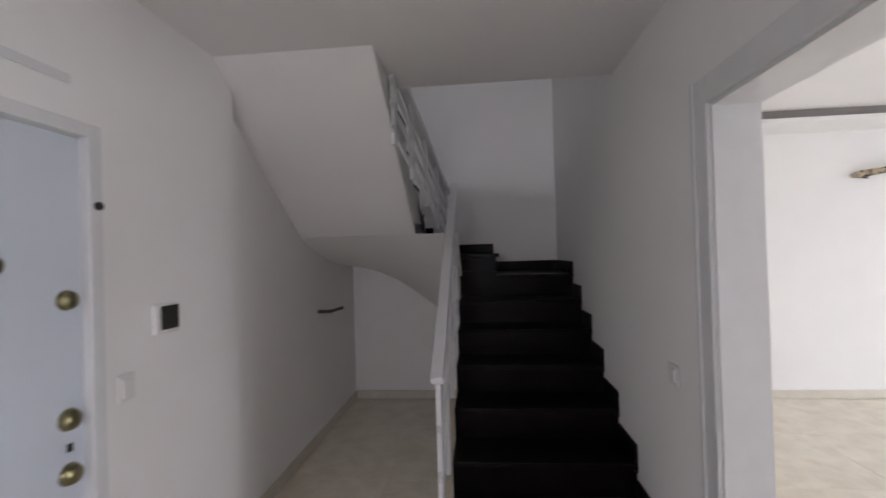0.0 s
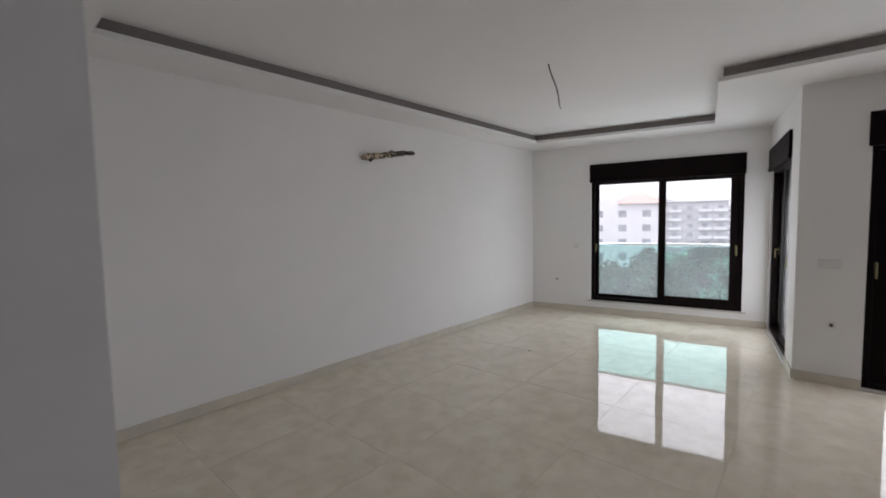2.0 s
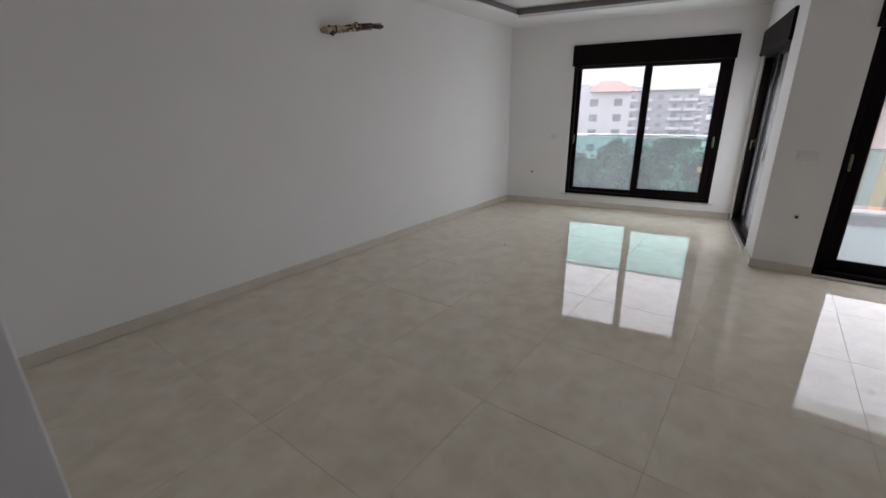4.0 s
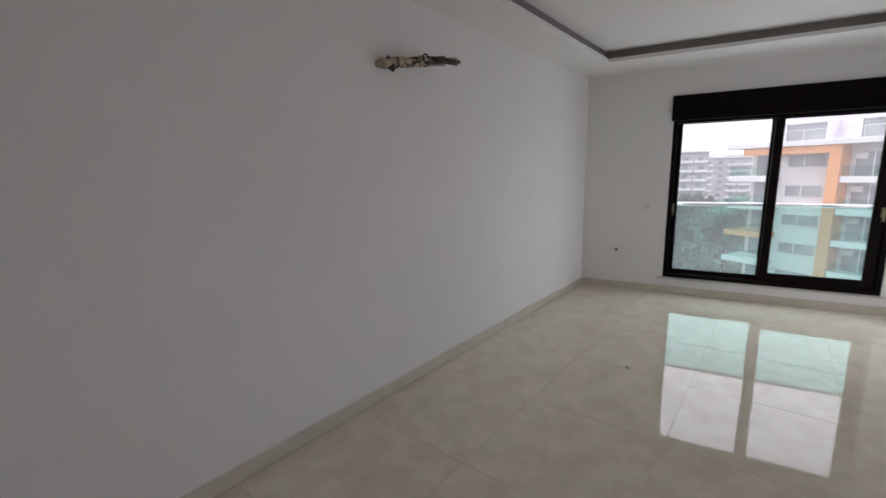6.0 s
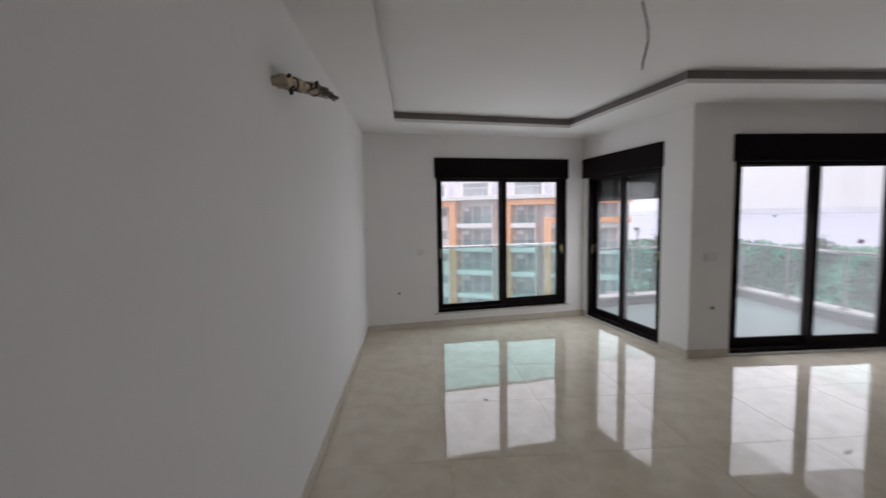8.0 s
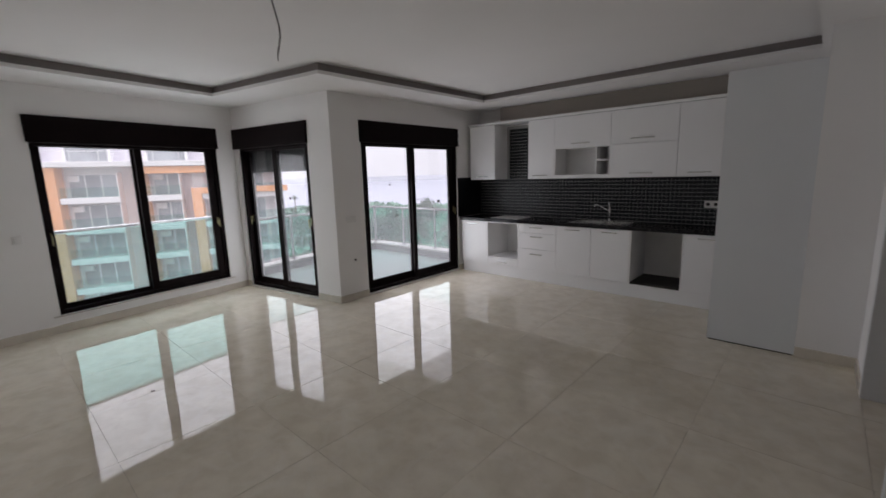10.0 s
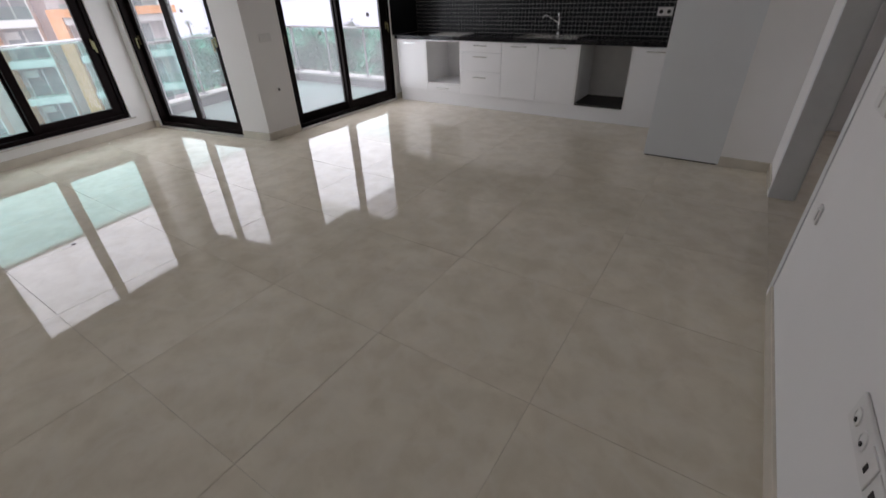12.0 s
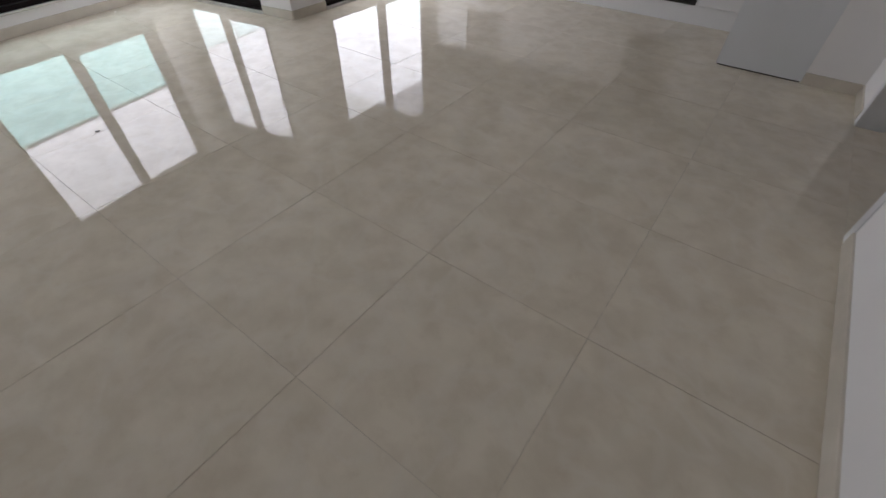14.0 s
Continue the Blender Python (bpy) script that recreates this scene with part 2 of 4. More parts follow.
LEAF = shader("green_leaves", (0.12, 0.165, 0.12), 0.7, vary=0.6, scale=0.35)
BARK = shader("brown_bark", (0.12, 0.09, 0.065), 0.9, vary=0.3, scale=3)
# distance haze is mixed into the colours of woods, sea and hills
WOODS = shader("haze_paled_woods", (0.21, 0.37, 0.275), 0.9, vary=0.25, scale=0.12)
SEA = shader("haze_paled_sea", (0.46, 0.47, 0.54), 0.8, vary=0.06, scale=0.004, spec=0.1)
HILL = shader("haze_paled_hill", (0.66, 0.67, 0.72), 1.0, vary=0.12, scale=0.006)


# ---- building helpers ----
def box(bm, x0, x1, y0, y1, z0, z1, bevel=0.0, m=None):
    """A block in bm; bevel in metres."""
    r = bmesh.ops.create_cube(bm, size=1.0)
    vs = r["verts"]
    t = Matrix.Translation(((x0 + x1) / 2, (y0 + y1) / 2, (z0 + z1) / 2)) @ Matrix.Diagonal((x1 - x0, y1 - y0, z1 - z0, 1))
    bmesh.ops.transform(bm, matrix=(m @ t) if m else t, verts=vs)
    if bevel:
        es = list({e for v in vs for e in v.link_edges})
        bmesh.ops.bevel(bm, geom=es, offset=bevel, segments=2, affect="EDGES", profile=0.5)
    return bm


def rod(bm, a, b, r, seg=12, r2=None):
    """A round bar from a to b."""
    a, b = Vector(a), Vector(b)
    q = (b - a).to_track_quat("Z", "Y").to_matrix().to_4x4()
    bmesh.ops.create_cone(bm, cap_ends=True, segments=seg, radius1=r, radius2=r if r2 is None else r2, depth=(b - a).length,
                          matrix=Matrix.Translation((a + b) / 2) @ q)
    return bm


def blk(*a, bevel=0.0):
    return box(bmesh.new(), *a, bevel=bevel)


def bar(*a, **k):
    return rod(bmesh.new(), *a, **k)


def mesh(name, bm, material, smooth=False):
    me = bpy.data.meshes.new(name)
    bmesh.ops.recalc_face_normals(bm, faces=bm.faces)
    bm.to_mesh(me)
    bm.free()
    me.materials.append(material)
    if smooth:
        for p in me.polygons:
            p.use_smooth = True
    return me


def part(name, bm, material, parent, label="", smooth=False):
    ob = new(name, mesh(name, bm, material, smooth))
    ob.parent = parent
    return tagged(ob, label)


def thing(name, m, label, category, group=""):
    ob = new(name)
    ob.empty_display_size = 0.1
    ob.matrix_basis = m
    return tagged(ob, label, category, group)


def structure(name, bm, material, label="", m=None, category=""):
    ob = new(name, mesh(name, bm, material))
    if m:
        ob.matrix_basis = m
    return tagged(ob, label, category, kind="structure")


def wall_with_opening(length, height, thick, o0, o1, z0, z1):
    """x along the wall, y outward from the inner face, one opening through it."""
    bm = bmesh.new()
    box(bm, 0, o0, 0, thick, -0.05, height)
    box(bm, o1, length, 0, thick, -0.05, height)
    box(bm, o0, o1, 0, thick, z1, height)
    if z0 > 0.05:
        box(bm, o0, o1, 0, thick, -0.05, z0)
    else:
        box(bm, o0, o1, 0, thick, -0.2, FLOOR - 0.004)
    return bm


# ---- plan ----
TH = math.radians(9.45)
CT, ST = math.cos(TH), math.sin(TH)
NX, NY = 9.93, 10.0
PX0, PX1 = 3.57, 3.718          # the partition between hall and living room
DOOR0, DOOR1, DOORTOP = 5.66, 7.06, 1.975
CX, CY = 8.497, 6.558          # the pier's corner
SX, SY = 10.447, 6.882         # where the slanted east wall ends
KY = 3.58                      # kitchen wall
BAND, COVE = 2.57, 2.685
FLOOR = -0.025                 # top of the tiles
EAST = pose(NX, NY, 0, 0, 0, -90 + 9.45)
BALC = pose(SX, SY, 0, 0, 0, 189.45)
WEST3 = pose(CX, CY, 0, 0, 0, -90)
HALLTOP = 2.5

structure("wall_north", box(bmesh.new(), PX1 - 0.08, 10.3, 10.0, 10.2, -0.05, 2.95), PAINT, "long smooth white painted wall")
structure("wall_east", wall_with_opening(3.36, 2.95, 0.22, 0.953, 2.895, 0.163, 2.262), PAINT, "white painted outer wall round the large window", EAST)
structure("wall_balcony_side", wall_with_opening(1.977, 2.95, 0.22, 0.1, 1.562, 0.0, 2.262), PAINT, "short white wall round the balcony door", BALC)
structure("wall_balcony_front", wall_with_opening(CY - KY + 0.1, 2.95, 0.22, 0.448, 2.35, 0.0, 2.262), PAINT, "white pier and wall round the balcony door", WEST3)
structure("wall_kitchen", blk(PX0, 8.72, KY - 0.2, KY, -0.05, 2.95), PAINT, "white kitchen wall")
bm = bmesh.new()
box(bm, PX0, PX1, 3.4, DOOR0, -0.05, 2.95)
box(bm, PX0, PX1, DOOR1, 10.0, -0.05, 5.2)
box(bm, PX0, PX1, DOOR0, DOOR1, DOORTOP, 2.95)
structure("wall_partition", bm, PAINT, "white partition wall with a wide doorway")
structure("wall_stub", blk(PX1, 4.1, KY, 5.1, -0.05, 2.95), PAINT, "short white wall return beside the doorway")

# hall
bm = bmesh.new()
box(bm, 1.3, 1.5, 3.4, 5.96, -0.05, 2.95)
box(bm, 1.3, 1.5, 6.90, 7.70, -0.05, 2.95)
box(bm, 1.3, 1.5, 5.96, 6.90, 1.96, 2.95)
structure("wall_hall_west", bm, PAINT, "white hall wall round the entrance door")
structure("wall_stair_west", blk(1.2, 1.42, 7.70, 10.0, -0.05, 5.2), PAINT, "white wall along the stairs")
structure("wall_stair_north", blk(1.2, PX1 - 0.08, 10.0, 10.2, -0.05, 5.2), PAINT, "white wall behind the stair landing")
# unseen end wall; its opening is made up to let lamp light in
structure("wall_hall_south", wall_with_opening(2.4, 2.95, 0.2, 1.3, 1.9, 0.7, 2.0), PAINT, "white end wall of the hall with an added unseen opening for light", pose(3.6, 3.4, 0, 0, 0, 180))
bm = bmesh.new()
box(bm, 1.5, PX0, 3.4, 7.54, HALLTOP, 2.8)
box(bm, 2.3, PX0, 7.54, 8.08, HALLTOP, 2.8)
structure("ceiling_hall", bm, CEIL, "white hall ceiling with an open stairwell")
bm = bmesh.new()
box(bm, 1.2, 1.42, 4.0, 7.70, 2.95, 5.2)
box(bm, PX0, PX1, 3.4, DOOR1, 2.95, 5.2)
structure("wall_upper_hall", bm, PAINT, "white walls of the upper landing")
# this upper opening is invented, out of view, to light the stairwell
structure("wall_upper_south", wall_with_opening(2.3, 2.25, 0.2, 0.9, 1.4, 1.0, 1.5), PAINT, "white upper wall with an added unseen opening for light", pose(3.6, 4.1, 2.95, 0, 0, 180))
structure("ceiling_stairwell", blk(1.2, PX1, 3.9, 10.2, 5.2, 5.35), CEIL, "white stairwell ceiling")

# ceiling of the living room: a lowered band round a raised field
TRAY = [(9.287, 9.564), (9.691, 7.387), (7.854, 7.076), (7.854, 4.33), (4.17, 4.33), (4.17, 9.564)]
ROOM = [(10.1, 10.1), (10.6, 6.85), (8.6, 6.5), (8.6, 3.5), (3.65, 3.5), (3.65, 3.5), (3.65, 4.0), (3.65, 10.1)]


def ring(bm, pts, z):
    return [bm.verts.new((x, y, z)) for x, y in pts]


def widened(pts, d):
    """The polygon pushed outward by d (corners mitred; the list runs clockwise)."""
    out = []
    n = len(pts)
    for k in range(n):
        p, q, r = Vector(pts[k - 1]), Vector(pts[k]), Vector(pts[(k + 1) % n])
        a, b = (q - p).normalized(), (r - q).normalized()
        na, nb = Vector((-a.y, a.x)), Vector((-b.y, b.x))
        s = (na + nb) / (1 + na.dot(nb))
        out.append(tuple(q + s * d))
    return out


bm = bmesh.new()
outer, inner, lip = ring(bm, ROOM[:5] + ROOM[6:], BAND), ring(bm, TRAY, BAND), ring(bm, TRAY, 2.606)
edges = [bm.edges.new((c[k - 1], c[k])) for c in (outer, inner) for k in range(len(c))]
bmesh.ops.triangle_fill(bm, use_beauty=True, edges=edges)
back = ring(bm, widened(TRAY, 0.05), 2.606)
for k in range(len(TRAY)):
    bm.faces.new((inner[k - 1], inner[k], lip[k], lip[k - 1]))
    bm.faces.new((lip[k - 1], lip[k], back[k], back[k - 1]))
bm.faces.new(ring(bm, ROOM[:5] + ROOM[6:], COVE))
bm.faces.new(ring(bm, ROOM[:5] + ROOM[6:], COVE + 0.25))
structure("ceiling", bm, CEIL, "white plaster ceiling with a lowered border")
# the shade inside the recess is put into this strip's dark grey
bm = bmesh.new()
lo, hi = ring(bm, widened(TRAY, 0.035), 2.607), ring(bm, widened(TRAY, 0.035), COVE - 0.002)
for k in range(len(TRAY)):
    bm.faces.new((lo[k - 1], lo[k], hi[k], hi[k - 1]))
structure("trim_cove", bm, STRIP, "recess round the raised ceiling, its shade coloured dark grey")

# skirting
SK = 0.085


def skirting(name, length, m):
    return structure(name, box(bmesh.new(), 0, length, -0.012, 0.002, FLOOR, FLOOR + SK, 0.003), SKIRT, "cream polished tile skirting", m)


skirting("baseboard_north", 9.93 - PX1, pose(PX1, 10.0, 0))
skirting("baseboard_east", 3.16, EAST)
skirting("baseboard_side_1", 0.095, BALC)
skirting("baseboard_side_2", 0.41, BALC @ pose(1.567, 0, 0))
skirting("baseboard_pier", 0.446, WEST3)
skirting("baseboard_front", 0.18, WEST3 @ pose(2.352, 0, 0))
skirting("baseboard_partition", 10.0 - DOOR1 - 0.07, pose(PX1, DOOR1 + 0.07, 0, 0, 0, 90))
skirting("baseboard_return", DOOR0 - 0.07 - 5.1, pose(PX1, 5.1, 0, 0, 0, 90))
skirting("baseboard_stub", 4.1 - PX1, pose(4.1, 5.1, 0, 0, 0, 180))
skirting("baseboard_stair", 2.3, pose(1.42, 7.70, 0, 0, 0, 90))
skirting("baseboard_alcove", 1.2, pose(1.4, 10.0, 0))
skirting("baseboard_hall", 0.6, pose(1.5, 6.92, 0, 0, 0, 90))

# doorway lining and casing
bm = bmesh.new()
for x0, x1, w in ((PX0 - 0.018, PX0, 0.095), (PX1, PX1 + 0.007, 0.07)):
    box(bm, x0, x1, DOOR0 - w, DOOR0, FLOOR, DOORTOP + w, 0.004)
    box(bm, x0, x1, DOOR1, DOOR1 + w, FLOOR, DOORTOP + w, 0.004)
    box(bm, x0, x1, DOOR0, DOOR1, DOORTOP, DOORTOP + w, 0.004)
    if x0 < PX0:
        box(bm, x0 - 0.006, x1 - 0.006, DOOR0 - w, DOOR0 - w + 0.018, FLOOR, DOORTOP + w, 0.003)
        box(bm, x0 - 0.006, x1 - 0.006, DOOR1 + w - 0.018, DOOR1 + w, FLOOR, DOORTOP + w, 0.003)
box(bm, PX0 - 0.004, PX1 + 0.004, DOOR0, DOOR0 + 0.012, FLOOR, DOORTOP)
box(bm, PX0 - 0.004, PX1 + 0.004, DOOR1 - 0.012, DOOR1, FLOOR, DOORTOP)
box(bm, PX0 - 0.004, PX1 + 0.004, DOOR0 + 0.012, DOOR1 - 0.012, DOORTOP - 0.012, DOORTOP)
structure("trim_doorway", bm, RAILPAINT, "white doorway lining with a narrow casing")

# added lamps for sky light; first and last stand in unseen made-up openings
daylight_lamp("daylight_lamp", pose(2.0, 3.19, 1.35, 0, 0, 180), 0.6, 1.25, 2.4)
daylight_lamp("daylight_lamp", EAST @ pose(1.92, 0.36, 1.0), 2.6, 2.4, 25)
daylight_lamp("daylight_lamp", BALC @ pose(0.831, 0.19, 0.84), 1.36, 1.6, 8.5)
daylight_lamp("daylight_lamp", WEST3 @ pose(1.4, 0.19, 0.745), 1.8, 1.39, 14.5)
daylight_lamp("daylight_lamp", pose(2.45, 3.98, 4.2, 0, 0, 180), 0.5, 0.5, 4.5)

# ---- windows and balcony doors ----


def sash(win, name, x0, x1, z0, z1, y, gx0, gx1, gz0, gz1, handle_x, turned):
    """One glazed leaf with its pane and lever handle."""
    bm = bmesh.new()
    box(bm, x0, gx0, y, y + 0.04, z0, z1, 0.004)
    box(bm, gx1, x1, y, y + 0.04, z0, z1, 0.004)
    box(bm, gx0, gx1, y, y + 0.04, z0, gz0, 0.004)
    box(bm, gx0, gx1, y, y + 0.04, gz1, z1, 0.004)
    leaf = part(name, bm, SASH, win)
    pane = part("pane", blk(gx0 - 0.01, gx1 + 0.01, y + 0.017, y + 0.023, gz0 - 0.01, gz1 + 0.01), PANE, leaf, "clear glass pane")
    pane.visible_shadow = False
    bead = bmesh.new()
    for a, b, c, d in ((gx0, gx0 + 0.006, gz0, gz1), (gx1 - 0.006, gx1, gz0, gz1), (gx0, gx1, gz0, gz0 + 0.006), (gx0, gx1, gz1 - 0.006, gz1)):
        box(bead, a, b, y + 0.005, y + 0.016, c, d)
    part("gasket", bead, HOLE, leaf, "black rubber gasket")
    h = bmesh.new()
    hz = 1.0
    box(h, handle_x - 0.012, handle_x + 0.012, y - 0.01, y, hz - 0.05, hz + 0.05, 0.004)
    rod(h, (handle_x, y, hz + 0.02), (handle_x, y - 0.04, hz + 0.02), 0.008)
    box(h, handle_x - 0.009, handle_x + 0.009, y - 0.05, y - 0.036, hz - 0.085, hz + 0.03, 0.005)
    part("handle", h, BRASS if turned else CHROME, leaf, "small bronze lever handle" if turned else "small grey lever handle")
    return leaf


def window(name, m, w, z0, g1, g2, gz, label, bottom2, sill, box0=-0.022):
    """A two-leaf sliding unit under a roller shutter box."""
    win = tagged(thing(name, m, label, "window"), kind="structure")
    top = 1.995
    bm = bmesh.new()
    box(bm, 0.0, 0.045, 0.02, 0.15, z0, top, 0.003)
    box(bm, w - 0.045, w, 0.02, 0.15, z0, top, 0.003)
    box(bm, 0.045, w - 0.045, 0.02, 0.15, z0, z0 + 0.045, 0.003)
    box(bm, 0.045, w - 0.045, 0.02, 0.15, top - 0.03, top, 0.003)
    box(bm, 0.045, w - 0.045, 0.075, 0.082, z0 + 0.045, z0 + 0.06)
    part("window_frame", bm, SASH, win)
    b = bmesh.new()
    box(b, box0, w + 0.012, -0.028, 0.2, top, 2.268, 0.006)
    box(b, box0, w + 0.012, -0.034, -0.026, top + 0.012, top + 0.03, 0.002)
    part("shutter_box", b, SASH, win, "dark brown roller shutter box")
    half = (g1[1] + g2[0]) / 2
    sash(win, "sash", 0.04, half + 0.02, z0 + 0.04, top - 0.02, 0.095, *g1, gz[0], gz[1], 0.06, True)
    sash(win, "sash", half - 0.03, w - 0.03, z0 + 0.04, top - 0.02, 0.04, *g2, bottom2, gz[1] - 0.01, w - 0.075, True)
    if sill:
        s = box(bmesh.new(), -0.06, w + 0.05, -0.025, 0.03, z0 - 0.016, z0 - 0.001, 0.003)
        part("window_sill", s, MARBLE, win, "thin chipped white marble sill")
    else:
        s = box(bmesh.new(), 0.0, w, -0.015, 0.2, FLOOR - 0.002, z0 + 0.004, 0.003)
        part("threshold", s, MARBLE, win, "pale marble threshold")
    return win


W1 = EAST @ pose(0.953, 0, 0)
W2 = BALC @ pose(0.1, 0, 0)
W3 = WEST3 @ pose(0.448, 0, 0)
window("window_1", W1, 1.942, 0.166, (0.094, 0.93), (1.02, 1.80), (0.255, 1.965), "dark brown framed sliding window with a roller shutter box", 0.30, True)
w2_ob = window("door_1", W2, 1.462, -0.005, (0.1, 0.655), (0.775, 1.36), (0.115, 1.955), "dark brown framed balcony door, its shutter partly lowered", 0.13, False, -0.095)
w3_ob = window("door_2", W3, 1.902, -0.005, (0.15, 0.915), (0.985, 1.735), (0.135, 1.96), "dark brown framed sliding balcony door, closed", 0.14, False)
for k in range(8):
    part("slat", blk(0.05, 1.41, 0.155, 0.168, 1.657 + 0.043 * k, 1.7015 + 0.043 * k, bevel=0.004), SHUTTER, w2_ob)

for x, y, z, s in ((0.552, 0.108, 1.437, 0.014), (0.648, 0.108, 0.997, 0.02), (1.49, 0.053, 1.15, 0.028)):
    part("sticker", box(bmesh.new(), -s, s, -0.002, 0.0015, -s * 0.8, s * 0.8, 0.001, pose(x, y, z, 0, 12, 0)), CABLE, w3_ob, "small torn grey sticker on the glass")
part("sticker", box(bmesh.new(), -0.02, 0.02, -0.002, 0.0015, -0.016, 0.016, 0.001, pose(0.98, 0.053, 1.3, 0, 20, 0)), CABLE, w2_ob, "small torn grey sticker on the glass")

# ---- balcony outside ----


def front_edge(y):
    return 11.0 + (6.5 - y) * 0.166


bm = bmesh.new()
vs = [(8.6, 3.45), (front_edge(3.45), 3.45), (front_edge(6.95), 6.95), (10.5, 6.95), (8.6, 6.65)]
lo, hi = ring(bm, vs, -0.25), ring(bm, vs, -0.03)
bm.faces.new(lo[::-1])
bm.faces.new(hi)
for k in range(5):
    bm.faces.new((lo[k - 1], lo[k], hi[k], hi[k - 1]))
structure("floor_balcony", bm, BALCTILE, "pale green-grey tiled balcony floor")
bm = bmesh.new()
lo, hi = ring(bm, vs, 2.72), ring(bm, vs, 2.92)
bm.faces.new(lo[::-1])
bm.faces.new(hi)
for k in range(5):
    bm.faces.new((lo[k - 1], lo[k], hi[k], hi[k - 1]))
structure("ceiling_balcony", bm, CONCRETE, "pale rendered slab of the balcony above")
FRONT = Matrix.Translation((front_edge(3.55), 3.55, 0)) @ pose(0, 0, 0, 0, 0, 90 + 9.45)


def balustrade(m, length, n, label, base):
    """A low parapet, posts, green glass and a steel handrail; x along it."""
    p = thing("glass_balustrade", m, label, "balustrade", "balustrades round the balcony")
    if base:
        part("parapet", box(bmesh.new(), -0.1, length, -0.1, 0.1, -0.25, 0.10, 0.008), CONCRETE, p, "low pale rendered parapet")
        part("coping", box(bmesh.new(), -0.12, length, -0.13, 0.13, 0.10, 0.13, 0.006), MARBLE, p, "white stone coping")
    z0, z1 = (0.2, 0.88) if base else (-0.15, 1.015)
    step = length / n
    for k in range(n):
        g = part("pane", blk(k * step + 0.03, (k + 1) * step - 0.03, -0.006, 0.006, z0, z1), RAILGLASS, p, "green tinted safety glass")
        g.visible_shadow = False
    for k in range(n + 1):
        q = bmesh.new()
        box(q, k * step - 0.014, k * step + 0.014, -0.014, 0.014, 0.12 if base else -0.2, z1, 0.004)
        box(q, k * step - 0.045, k * step + 0.045, -0.045, 0.045, 0.13 if base else -0.2, 0.14 if base else -0.19)
        part("post", q, POST, p)
    part("handrail", rod(bmesh.new(), (-0.05, 0, z1 + 0.02), (length + 0.02, 0, z1 + 0.02), 0.022, 16), STEEL, p, "round brushed steel handrail", True)
    return p


balustrade(FRONT, 3.35, 3, "green glass balustrade on a low parapet, balcony front", True)
balustrade(pose(8.75, 3.55, 0), front_edge(3.55) - 8.78, 3, "green glass balustrade on a low parapet, balcony end", True)
balustrade(EAST @ pose(0.6, 0.30, 0), 2.5, 1, "frameless green glass guard outside the window", False)

# ---- kitchen ----
FY, UY = 4.18, 3.93            # faces of the base and wall cabinets


def pull(parent, x, y, z, length=0.17):
    """A slim steel bar handle on two feet, facing +y."""
    bm = bmesh.new()
    for s in (-1, 1):
        rod(bm, (x + s * length * 0.4, y, z), (x + s * length * 0.4, y + 0.025, z), 0.005, 8)
    box(bm, x - length / 2, x + length / 2, y + 0.022, y + 0.03, z - 0.006, z + 0.006, 0.003)
    return part("handle", bm, STEEL, parent, "slim steel bar handle")


def front(parent, name, x0, x1, y, z0, z1, hz=None, hl=0.17):
    f = part(name, box(bmesh.new(), x0 + 0.002, x1 - 0.002, y - 0.019, y, z0 + 0.002, z1 - 0.002, 0.003), LACQUER, parent, "white gloss front")
    if hz is not None:
        pull(f, (x0 + x1) / 2, y, hz, hl)
    return f


def carcass(parent, x0, x1, y0, y1, z0, z1, back=CARCASS, open_front=True):
    t = 0.018
    bm = bmesh.new()
    box(bm, x0, x0 + t, y0, y1, z0, z1)
    box(bm, x1 - t, x1, y0, y1, z0, z1)
    box(bm, x0 + t, x1 - t, y0, y1, z0, z0 + t)
    box(bm, x0 + t, x1 - t, y0, y1, z1 - t, z1)
    part("body", bm, CARCASS, parent, "white melamine carcass")
    part("back_panel", blk(x0 + t, x1 - t, y0, y0 + 0.008, z0 + t, z1 - t), back, parent)


BASE0, BASE1 = 0.15, 0.822


def base_unit(x0, x1, label, build):
    u = thing("base_cabinet", pose(0, 0, 0), label, "cabinet", "kitchen base cabinets")
    build(u, x0, x1)
    return u


def with_door(u, x0, x1):
    carcass(u, x0, x1, 3.6, FY - 0.02, BASE0, BASE1)
    front(u, "door", x0, x1, FY, BASE0, BASE1, BASE1 - 0.045, 0.2)


def with_two(u, x0, x1):
    mid = (x0 + x1) / 2
    carcass(u, x0, x1, 3.6, FY - 0.02, BASE0, BASE1)
    front(u, "door", x0, mid, FY, BASE0, BASE1, BASE1 - 0.045, 0.2)
    front(u, "door", mid, x1, FY, BASE0, BASE1, BASE1 - 0.045, 0.2)


def with_drawers(u, x0, x1):
    carcass(u, x0, x1, 3.6, FY - 0.02, BASE0, BASE1)
    for a, b in ((0.69, BASE1), (0.455, 0.69), (BASE0, 0.455)):
        front(u, "drawer_front", x0, x1, FY, a, b, b - 0.05 if b > 0.5 else b - 0.07, 0.2)


def oven_niche(u, x0, x1):
    carcass(u, x0, x1, 3.6, FY, 0.25, BASE1)
    front(u, "drawer_front", x0, x1, FY, BASE0, 0.25, 0.205, 0.2)
    s = box(bmesh.new(), x0 + 0.1, x0 + 0.18, 3.608, 3.62, 0.5, 0.58, 0.006)
    part("socket", s, PLASTIC, u, "white socket in the niche")


